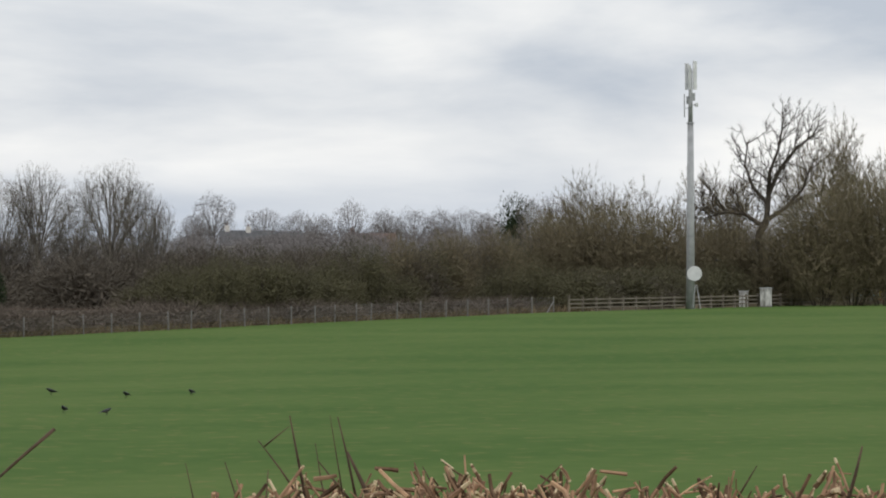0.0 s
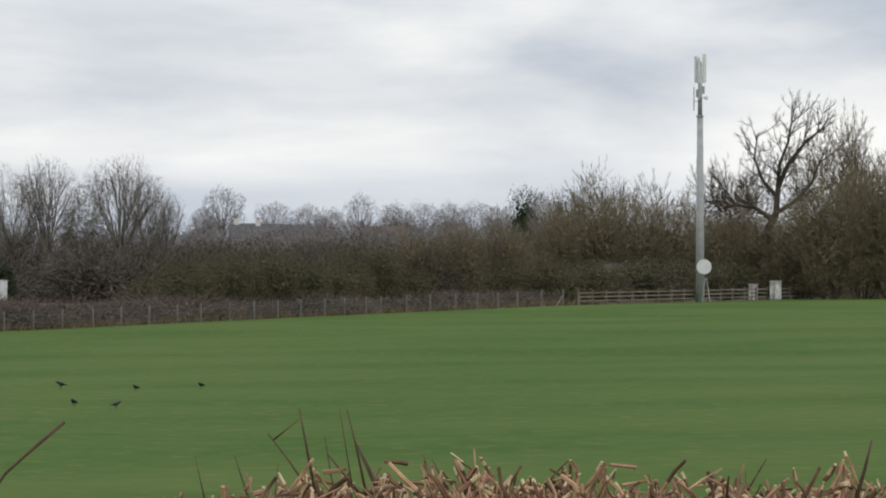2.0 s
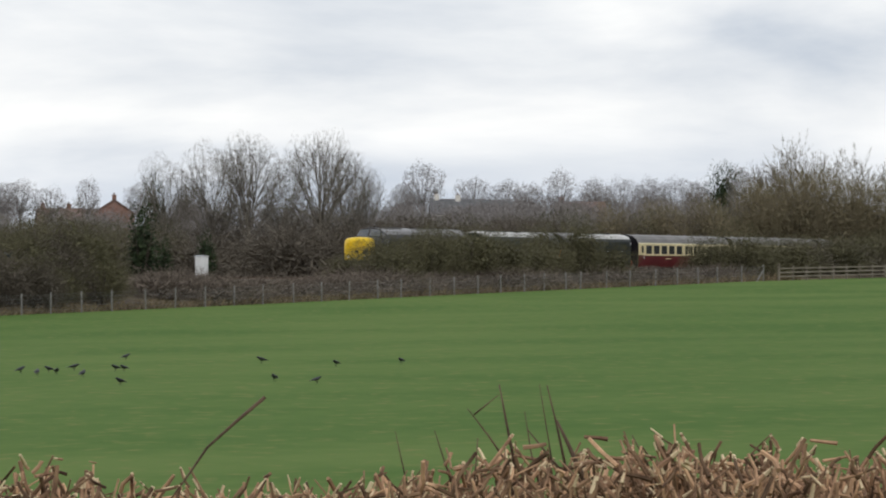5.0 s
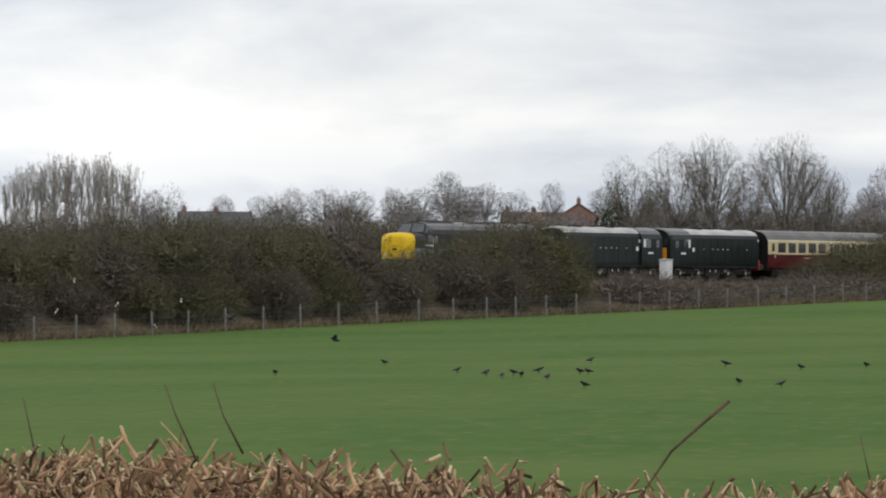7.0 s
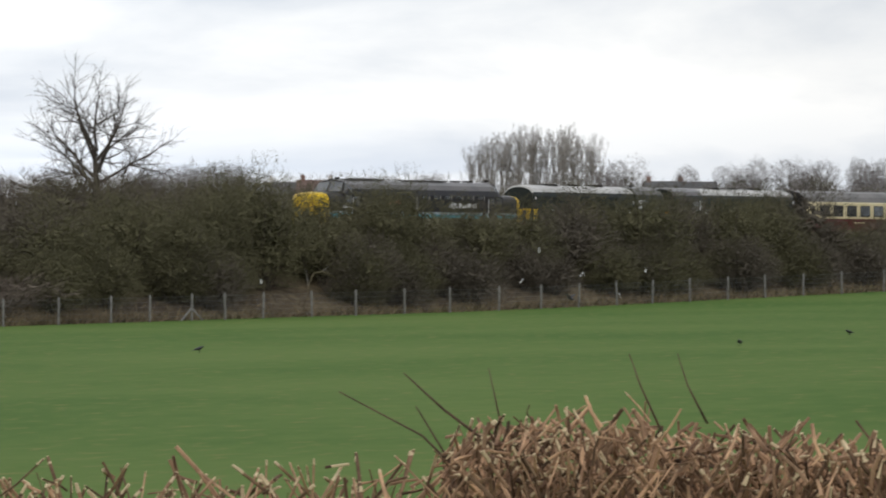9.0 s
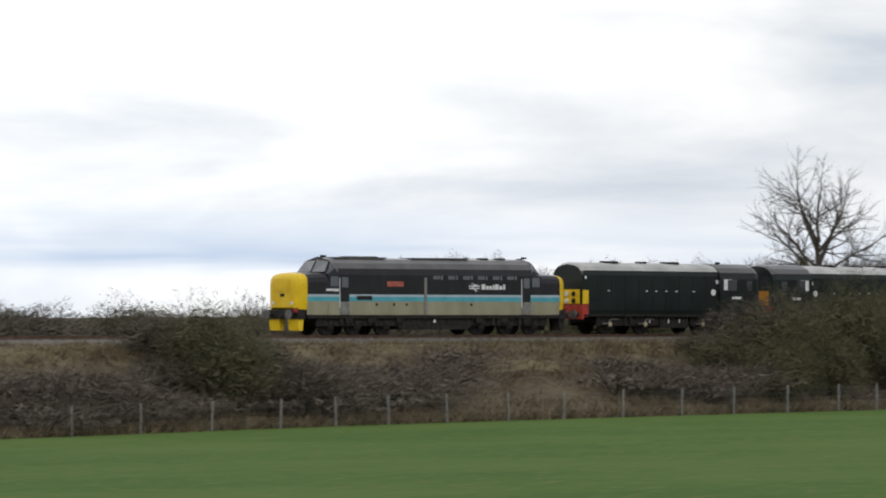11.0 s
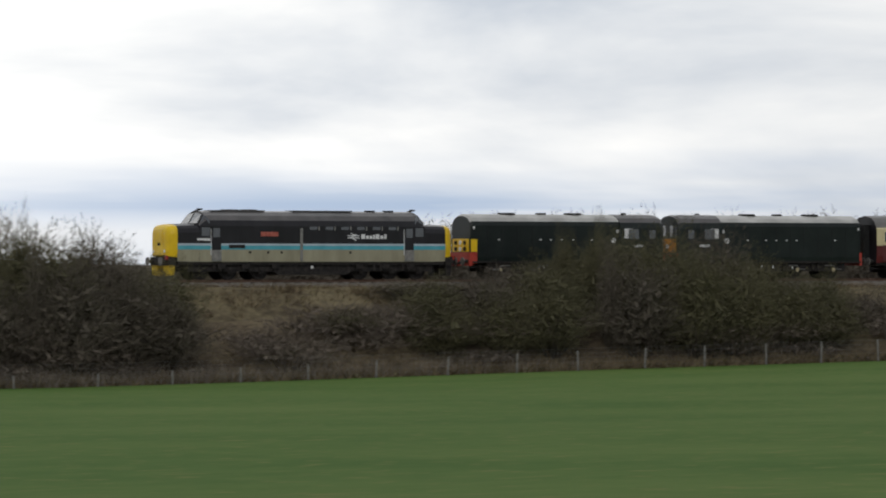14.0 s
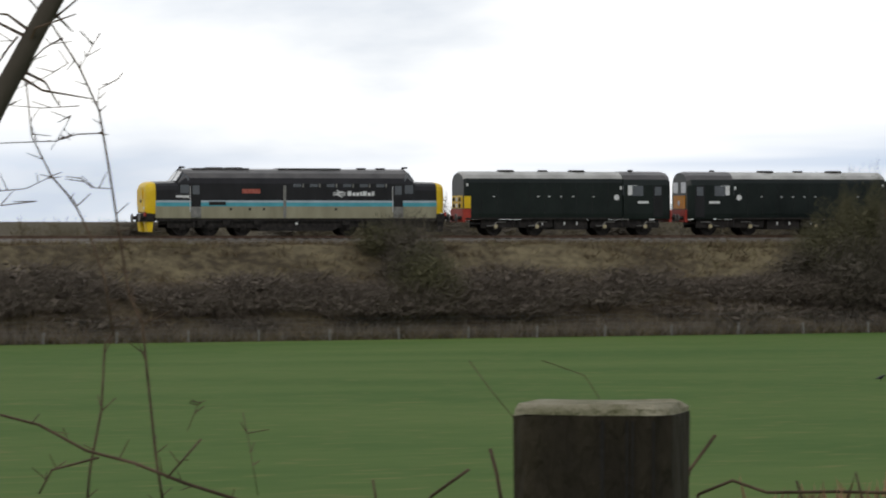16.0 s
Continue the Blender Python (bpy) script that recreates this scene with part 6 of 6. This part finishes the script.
# a sapling and a thin bough beside the gate post
SAPLING = [
    (0.0095, [(-34.419, -88.337, 0.081), (-34.395, -88.341, 0.127), (-34.376, -88.345, 0.163), (-34.352, -88.349, 0.207)]),
    (0.0018, [(-34.387, -88.343, 0.196), (-34.363, -88.347, 0.169), (-34.339, -88.352, 0.131), (-34.322, -88.355, 0.093), (-34.313, -88.357, 0.039), (-34.305, -88.358, -0.014), (-34.296, -88.360, -0.071), (-34.285, -88.362, -0.094), (-34.279, -88.363, -0.152), (-34.273, -88.365, -0.213), (-34.266, -88.366, -0.259)]),
    (0.0015, [(-34.385, -88.343, 0.119), (-34.380, -88.344, 0.070), (-34.363, -88.347, 0.035), (-34.344, -88.350, 0.013), (-34.331, -88.353, -0.014), (-34.317, -88.356, -0.056), (-34.310, -88.357, -0.106)]),
    (0.0018, [(-34.310, -88.357, -0.106), (-34.317, -88.356, -0.113), (-34.320, -88.355, -0.171), (-34.330, -88.353, -0.224), (-34.333, -88.353, -0.259)]),
    (0.0009, [(-34.323, -88.355, 0.097), (-34.322, -88.355, 0.112), (-34.305, -88.358, 0.121)]),
    (0.0009, [(-34.312, -88.357, 0.024), (-34.328, -88.354, 0.025), (-34.339, -88.352, 0.034)]),
    (0.0010, [(-34.408, -88.339, 0.064), (-34.359, -88.348, 0.066), (-34.341, -88.351, 0.072), (-34.318, -88.356, 0.073)]),
    (0.0010, [(-34.284, -88.363, -0.096), (-34.259, -88.368, -0.083)]),
    (0.0008, [(-34.408, -88.339, 0.098), (-34.371, -88.346, 0.095), (-34.339, -88.352, 0.097)]),
    (0.0008, [(-34.338, -88.352, 0.131), (-34.328, -88.354, 0.150), (-34.321, -88.355, 0.161)]),
    (0.0025, [(-34.408, -88.339, -0.175), (-34.374, -88.345, -0.184), (-34.333, -88.353, -0.207), (-34.292, -88.361, -0.218), (-34.248, -88.370, -0.236), (-34.199, -88.381, -0.252)]),
    (0.0018, [(-34.374, -88.345, -0.245), (-34.363, -88.347, -0.224), (-34.322, -88.355, -0.213)]),
    (0.0015, [(-34.264, -88.367, -0.232), (-34.234, -88.373, -0.197)]),
    (0.0020, [(-34.410, -88.339, 0.133), (-34.400, -88.340, 0.148), (-34.392, -88.342, 0.158)]),
    (0.0015, [(-34.384, -88.343, 0.133), (-34.369, -88.346, 0.148), (-34.353, -88.349, 0.157)]),
    (0.0008, [(-34.408, -88.339, 0.009), (-34.376, -88.345, 0.013)]),
    (0.0008, [(-34.397, -88.341, 0.110), (-34.367, -88.346, 0.123), (-34.348, -88.350, 0.135)]),
    (0.0007, [(-34.364, -88.347, 0.058), (-34.352, -88.349, 0.077), (-34.346, -88.350, 0.089)]),
    (0.0008, [(-34.363, -88.347, 0.035), (-34.385, -88.343, 0.024), (-34.408, -88.339, 0.022)]),
    (0.0007, [(-34.246, -88.371, -0.190), (-34.237, -88.373, -0.167), (-34.231, -88.374, -0.163)]),
    (0.0007, [(-34.185, -88.384, -0.247), (-34.192, -88.383, -0.205), (-34.198, -88.381, -0.174)]),
]
POST_TWIGS = [
    (0.0016, [(-33.762, -88.297, -0.261), (-33.754, -88.299, -0.235), (-33.732, -88.307, -0.203)]),
    (0.0016, [(-33.747, -88.302, -0.258), (-33.717, -88.312, -0.245), (-33.687, -88.323, -0.256), (-33.625, -88.345, -0.255), (-33.568, -88.367, -0.256)]),
    (0.0018, [(-33.931, -88.244, -0.216), (-33.925, -88.246, -0.240), (-33.920, -88.247, -0.271)]),
    (0.0016, [(-33.985, -88.229, -0.261), (-33.950, -88.239, -0.235)]),
    (0.0004, [(-33.950, -88.239, -0.134), (-33.931, -88.244, -0.161), (-33.908, -88.251, -0.190)]),
    (0.0011, [(-34.036, -88.215, -0.245), (-34.032, -88.216, -0.271)]),
    (0.0004, [(-33.834, -88.273, -0.169), (-33.847, -88.269, -0.148), (-33.885, -88.258, -0.134)]),
    (0.0013, [(-33.617, -88.348, -0.261), (-33.610, -88.351, -0.237), (-33.602, -88.354, -0.271)]),
    (0.0013, [(-33.661, -88.332, -0.245), (-33.654, -88.335, -0.271)]),
]


# ---- near things: the cut hedge, the gate post, the sapling ----
HEDGE_TOP = [(40, 470), (42.4, 458), (44.6, 432), (46.7, 425), (48.5, 430), (49.6, 420), (50.1, 362), (51.3, 340), (52.4, 350), (53.5, 380), (55.6, 385), (57.4, 420), (58.9, 430), (61, 405), (62.6, 372),
             (64, 352), (66.2, 367), (69.1, 375), (72, 375)]


def hedge():
    """A flail-cut hedge: crowds of short cut sticks on woody stems."""
    base = tagged(new("cut_hedge"), "brown flail-cut hawthorn hedge with split pale stick ends", "hedge")
    r = random.Random(17)
    sticks, stems, ends = Geo(), Geo(), Geo()

    def spot(b, back):
        ax, ay, bx, by = 3.45, 4.1, 4.80, 1.55
        s, c = math.sin(radians(b)), math.cos(radians(b))
        k = ((bx - ax) * ay - (by - ay) * ax) / ((bx - ax) * c - (by - ay) * s)
        return k + back

    for i in range(17000):
        b = r.uniform(42.5, 71.5)
        if b < 49.8 and r.random() < (0.80 if noise.noise((b * 4.0, 2, 9)) > -0.1 else 0.93):
            continue
        back = r.uniform(-0.15, 0.45)
        d = spot(b, back)
        x, y = polar(b, d)
        top = -d * lerp(HEDGE_TOP, b) / 8000 + r.gauss(0, 0.012) + 0.028 * noise.noise((b * 4.3, 1, 5)) + 0.006 * noise.noise((b * 3, 0, 5)) - abs(back) * 0.03
        if r.random() < 0.9:
            top -= r.uniform(0.0, 0.12)
        n = (r.uniform(0.015, 0.06) if b > 49.8 else r.uniform(0.08, 0.16)) if i % 4 else r.uniform(0.012, 0.035)
        top -= 0.0 if i % 4 else 0.012
        lean = Vector((r.gauss(0, 0.62), r.gauss(0, 0.62), 1 if i % 4 else 0.15)).normalized()
        q = Vector((x, y, top))
        p = q - lean * n
        w = r.choice((r.uniform(0.0007, 0.0014), r.uniform(0.0012, 0.0024), r.uniform(0.0016, 0.0029)))
        m = p.lerp(q, 0.5) + Vector((r.uniform(-1, 1), r.uniform(-1, 1), 0)) * 0.004
        sticks.tube([p, m, q], [w * 1.15, w, w * 0.9], 5, slot=0, cap=True)
        if r.random() < (0.30 if b > 49.8 else 0.7):
            ends.tube([q - lean * r.uniform(0.003, 0.02), q + lean * 0.0015], [w * 1.12, w * r.uniform(0.5, 1.1)], 5)
    for i in range(120):
        b = r.uniform(42.7, 71.3)
        d = spot(b, r.uniform(-0.1, 0.4))
        x, y = polar(b, d)
        top = -d * lerp(HEDGE_TOP, b) / 8000 - 0.08
        stems.tube([(x, y, land(x, y) - 0.1), (x + r.uniform(-0.1, 0.1), y + r.uniform(-0.1, 0.1), top - 0.9), (x + r.uniform(-0.05, 0.05), y, top)], [0.028, 0.014, 0.006], 5)
    for i in range(5200):
        b = r.uniform(42.5, 71.5)
        if b < 49.8 and r.random() < 0.85:
            continue
        d = spot(b, r.uniform(-0.15, 0.45))
        x, y = polar(b, d)
        top = -d * lerp(HEDGE_TOP, b) / 8000 - (r.uniform(0.06, 0.8) if i % 3 else r.uniform(0.5, 3.0))
        e = Vector((r.uniform(-1, 1), r.uniform(-1, 1), r.uniform(0.1, 1.2))).normalized() * r.uniform(0.1, 0.3)
        sticks.blade(Vector((x, y, top)) - e * 0.7, Vector((x, y, top)) + e * 0.3, r.uniform(0.003, 0.006), r)
    tagged(part("cut_stick", sticks, M["cutwood"], base, fix=False), kind="stuff")
    tagged(part("split_end", ends, M["cutend"], base, "pale split stick ends", fix=False), kind="stuff")
    tagged(part("stem", stems, M["twigdark"], base, fix=False), kind="stuff")
    for w, line in HEDGE_TWIGS:
        part("twig", Geo().tube(line, [w * (0.28 + 0.5 * i / max(1, len(line) - 1)) for i in range(len(line))], 6), M["twigdark"], base, smooth=True)


hedge()


# the gateway stands here, turned a little to the lane
GATEWAY = Matrix.Translation((-66.50, -81.62, 0)) @ pose(0, 0, 0, 0, 0, -2.395) @ Matrix.Translation((35.095, 92.279, 0))


def gate_post():
    """A square timber post with worn, chamfered top."""
    x, y = -33.89, -88.46
    z = land(x, y)
    post = tagged(new("gate_post"), "weathered square timber post with pale worn top", "post")
    post.matrix_basis = GATEWAY @ pose(x, y, 0, 0, 0, -26)
    h, t = 0.070, -0.168
    r = random.Random(4)

    def ring(k, zz):
        c = 0.012
        return [(a * k + r.uniform(-0.001, 0.001), b * k + r.uniform(-0.001, 0.001), zz + r.uniform(-0.0015, 0.0015)) for a, b in
                ((-h + c, -h), (0, -h), (h - c, -h), (h, -h + c), (h, 0), (h, h - c), (h - c, h), (0, h), (-h + c, h), (-h, h - c), (-h, 0), (-h, -h + c))]

    g = Geo().loft([ring(1.0, z - 0.9), ring(1.0, -0.6), ring(1.01, -0.4), ring(1.0, -0.25), ring(0.995, t - 0.0055)])
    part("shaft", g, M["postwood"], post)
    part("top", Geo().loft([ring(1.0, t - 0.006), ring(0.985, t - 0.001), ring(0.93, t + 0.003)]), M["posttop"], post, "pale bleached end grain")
    for k in range(5):
        q = r.uniform(-0.06, 0.06)
        part("crack", Geo().box(q, q + 0.0018, -h - 0.0012, -h + 0.002, t - r.uniform(0.1, 0.3), t - 0.01), M["grime"], post)


gate_post()


def sapling():
    base = tagged(new("bare_sapling"), "bare twiggy sapling beside the gate post", "sapling")
    for i, (w, line) in enumerate(SAPLING):
        if w > 0.006:
            continue
        lean = random.Random(i)
        pts = [Vector(p) for p in line]
        part("twig", Geo().tube(pts, [0.62 * w * (1.0 if len(pts) < 3 else 0.75 + 0.4 * k / len(pts)) for k in range(len(pts))], 6), M["twigdark"], base, smooth=True)
        for k in range(len(pts) - 1):
            for _ in range(2):
                q = pts[k].lerp(pts[k + 1], lean.random())
                e = q + Vector((lean.uniform(-1, 1), lean.uniform(-0.3, 0.3), lean.uniform(-0.2, 1))).normalized() * lean.uniform(0.006, 0.02)
                part("spur", Geo().tube([q, e], [0.0007, 0.0004], 4), M["twigdark"], base)
    g = Geo().tube([(-34.27, -88.37, -0.25), (-34.25, -88.38, -0.9), (-34.24, -88.36, -2.5)], [0.0016, 0.003, 0.006], 7)
    part("stem", g, M["twigdark"], base, smooth=True)
    g = Geo().tube([(-34.333, -88.353, -0.25), (-34.28, -88.36, -1.0), (-34.24, -88.36, -2.5)], [0.0014, 0.0025, 0.005], 7)
    part("stem", g, M["twigdark"], base, smooth=True)
    w, line = SAPLING[0]
    bough = tagged(new("roadside_tree"), "dark leaning bough of a bare roadside tree", "tree")
    pts = [Vector(p) for p in line]
    root = [Vector((-34.75, -88.25, -2.5)), Vector((-34.70, -88.26, -0.9)), Vector((-34.58, -88.30, -0.2))]
    tip = [Vector((-34.30, -88.36, 0.30)), Vector((-34.22, -88.38, 0.5))]
    part("trunk", Geo().tube(root + pts + tip, [0.035, 0.028, 0.018, 0.0105, 0.0095, 0.009, 0.0085, 0.007, 0.004], 9), M["bark"], bough, smooth=True)
    r = random.Random(12)
    for k in range(16):
        j = r.randint(3, 6)
        q = (root + pts + tip)[j].lerp((root + pts + tip)[j + 1], r.random())
        e = Vector((r.uniform(-1, 0.6), r.uniform(-0.3, 0.3), r.uniform(-0.4, 1))).normalized()
        m = q + e * r.uniform(0.02, 0.05)
        part("twig", Geo().tube([q, m, m + (e + Vector((r.uniform(-0.6, 0.6), 0, r.uniform(-0.5, 0.5)))) * r.uniform(0.02, 0.05)], [0.002, 0.0012, 0.0006], 5), M["twigdark"], bough)
    sprig = tagged(new("low_shrub"), "low bare shrub twigs at the foot of the post", "shrub")
    foot = (-33.85, -88.2, -2.5)
    for w, line in POST_TWIGS:
        low = min(line, key=lambda p: p[2])
        part("twig", Geo().tube(line, [w] * len(line), 5), M["twigdark"], sprig, smooth=True)
        part("stem", Geo().tube([low, ((low[0] + foot[0]) / 2, (low[1] + foot[1]) / 2, -0.8), foot], [w, 0.004, 0.006], 5), M["twigdark"], sprig)
    for k in range(90):
        q = Vector((-33.60 + r.gauss(0, 0.05), -88.34 + r.uniform(-0.05, 0.05), -0.262 + r.gauss(0, 0.006)))
        part("bud", Geo().blade(q - Vector((0, 0, 0.012)), q + Vector((r.uniform(-0.008, 0.008), 0, r.uniform(0.004, 0.016))), 0.0018, r), M["cutwood"], sprig, fix=False)


sapling()
for name in ("bare_sapling", "roadside_tree", "low_shrub"):
    bpy.data.objects[name].matrix_basis = GATEWAY


# ---- birds ----
def crow(flying=False):
    b = tagged(new("crow"), "black crow in low flight over the field" if flying else "black crow standing on the green field", "bird", group="crows on the field")
    body = [(-0.20, 0.02, 0.16), (-0.12, 0.05, 0.165), (-0.02, 0.075, 0.185), (0.07, 0.07, 0.21), (0.13, 0.045, 0.245), (0.17, 0.042, 0.265), (0.21, 0.03, 0.265)]
    part("body", Geo().tube([(x, 0, z) for x, _, z in body], [w for _, w, _ in body], 10), M["feather"], b, smooth=True)
    part("beak", Geo().tube([(0.205, 0, 0.263), (0.245, 0, 0.258), (0.27, 0, 0.25)], [0.016, 0.011, 0.002], 6), M["feather"], b)
    part("tail", Geo().add([(-0.15, -0.03, 0.17), (-0.15, 0.03, 0.17), (-0.34, 0.045, 0.12), (-0.34, -0.045, 0.12), (-0.15, -0.03, 0.155), (-0.15, 0.03, 0.155), (-0.34, 0.045, 0.11), (-0.34, -0.045, 0.11)],
                           [(0, 1, 2, 3), (4, 7, 6, 5), (0, 4, 5, 1), (1, 5, 6, 2), (2, 6, 7, 3), (3, 7, 4, 0)]), M["feather"], b)
    wings = []
    for s in (-1, 1):
        if flying:
            w = Geo().loft([[(0.10, s * 0.04, 0.21), (-0.09, s * 0.04, 0.20), (-0.09, s * 0.04, 0.19), (0.10, s * 0.04, 0.19)], [(0.12, s * 0.22, 0.27), (-0.07, s * 0.22, 0.26), (-0.07, s * 0.22, 0.255), (0.12, s * 0.22, 0.26)],
                            [(0.03, s * 0.44, 0.30), (-0.08, s * 0.44, 0.295), (-0.08, s * 0.44, 0.29), (0.03, s * 0.44, 0.29)]])
            wings.append(part("wing", w, M["feather"], b))
        else:
            part("wing", Geo().tube([(0.09, s * 0.06, 0.215), (-0.05, s * 0.07, 0.19), (-0.20, s * 0.04, 0.15), (-0.28, s * 0.02, 0.13)], [0.03, 0.045, 0.025, 0.004], 7), M["feather"], b)
            part("leg", Geo().tube([(0.01, s * 0.035, 0.14), (0.02, s * 0.035, 0.06), (0.01, s * 0.035, -0.02)], [0.012, 0.008, 0.007], 5), M["feather"], b)
    return b, wings


CROWS = [(130.7, 96.5), (134.1, 90.9), (130.1, 87.0), (127.5, 84.6), (130.8, 86.3), (128.7, 84.6), (133.6, 87.1), (126.0, 81.8), (132.1, 84.4), (132.0, 84.0), (147.7, 93.9), (118.9, 75.8), (122.9, 72.6), (121.4, 70.2),
         (138.0, 79.0), (141.1, 78.1), (145.5, 102.1), (120.3, 113.3), (-18.8, 28.5), (141.8, 84.3)]
STANDING, _ = crow()
r = random.Random(9)
for x, y in CROWS:
    place(STANDING, x, y, land(x, y) + 0.0, r.choice((150, 330, 20, 200, 350)) + r.uniform(-25, 25), 0.82 if x > 50 else 0.5, r.uniform(0.78, 0.9) if x > 50 else 0.62, "crows on the field")
FLYER, WINGS = crow(flying=True)
FLYER_B, WINGS_B = crow(flying=True)
FLYER.scale = FLYER_B.scale = (0.75, 0.75, 0.75)


# ---- what moves ----
FRONT = [(0.0, 452.4), (3.0, 367.3), (5.5, 294.3), (7.0, 250.6), (9.0, 194.8), (10.2, 161.4), (12.3, 101.6), (13.0, 81.4), (14.0, 52.5), (15.0, 23.9), (15.5, 10.7), (16.0, -2.2)]


def motions():
    def along(length, offset, turned=False):
        rows = []
        for i in range(33):
            t = i * 0.5
            x = glide(t) + offset
            a, b = rail_z(x + length * 0.15), rail_z(x + length * 0.85)
            dip = math.degrees(math.atan2(a - b, length * 0.7))
            if turned:
                rows.append((t, pose(x + length, TRACK, b - (a - b) * 0.21, 0, -dip, 180)))
            else:
                rows.append((t, pose(x, TRACK, a + (a - b) * 0.21, 0, dip, 0)))
        return rows

    def glide(t):
        """Smooth run of the train through the known places."""
        ts, xs = [p[0] for p in FRONT], [p[1] for p in FRONT]
        pace = np.gradient(np.array(xs), np.array(ts))
        k = min(max(int(np.searchsorted(ts, t, side="right")) - 1, 0), len(ts) - 2)
        h = ts[k + 1] - ts[k]
        u = (t - ts[k]) / h
        return float((2 * u ** 3 - 3 * u ** 2 + 1) * xs[k] + (u ** 3 - 2 * u ** 2 + u) * h * pace[k] + (3 * u ** 2 - 2 * u ** 3) * xs[k + 1] + (u ** 3 - u ** 2) * h * pace[k + 1])

    walk(LEAD, along(18.25, 0))
    walk(SECOND, along(13.8, 19.15))
    walk(THIRD, along(13.8, 19.15 + 14.0, turned=True))
    for i, c in enumerate(COACHES):
        walk(c, along(19.7, 19.15 + 28.25 + 20.0 * i))
    # two crows that skim the field
    walk(FLYER, [(0.0, pose(118, 112, -2.6, 0, 0, 200)), (5.0, pose(122, 108, -2.6, 0, 0, 200)), (6.5, pose(124.5, 88.0, -2.9, 0, 0, 150)), (7.0, pose(124.8, 89.6, -3.0, 0, 0, 120)), (8.0, pose(120.5, 93.0, -3.0, 0, 0, 140)),
                 (10.0, pose(150, 112, -2.5, 0, 0, 30)), (16.0, pose(300, 118, -2.0, 0, 0, 10))])
    walk(FLYER_B, [(0.0, pose(330, 135.5, 1.7, 0, 0, 165)), (1.0, pose(300, 140, 1.0, 0, 0, 165)), (3.0, pose(250, 150, 2.5, 0, 0, 170)), (6.5, pose(150.5, 110, -2.6, 0, 0, 190)), (7.0, pose(146, 110, -2.7, 0, 0, 185)), (9.0, pose(178, 112, -2.0, 0, 0, 40)), (16.0, pose(330, 115, -2.0, 0, 0, 10))])
    for wings in (WINGS, WINGS_B):
        for k, wing in enumerate(wings):
            s = -1 if k == 0 else 1
            walk(wing, [(i * 0.2, pose(0, 0, 0, s * (18 if i % 2 else -22), 0, 0)) for i in range(81)])


motions()
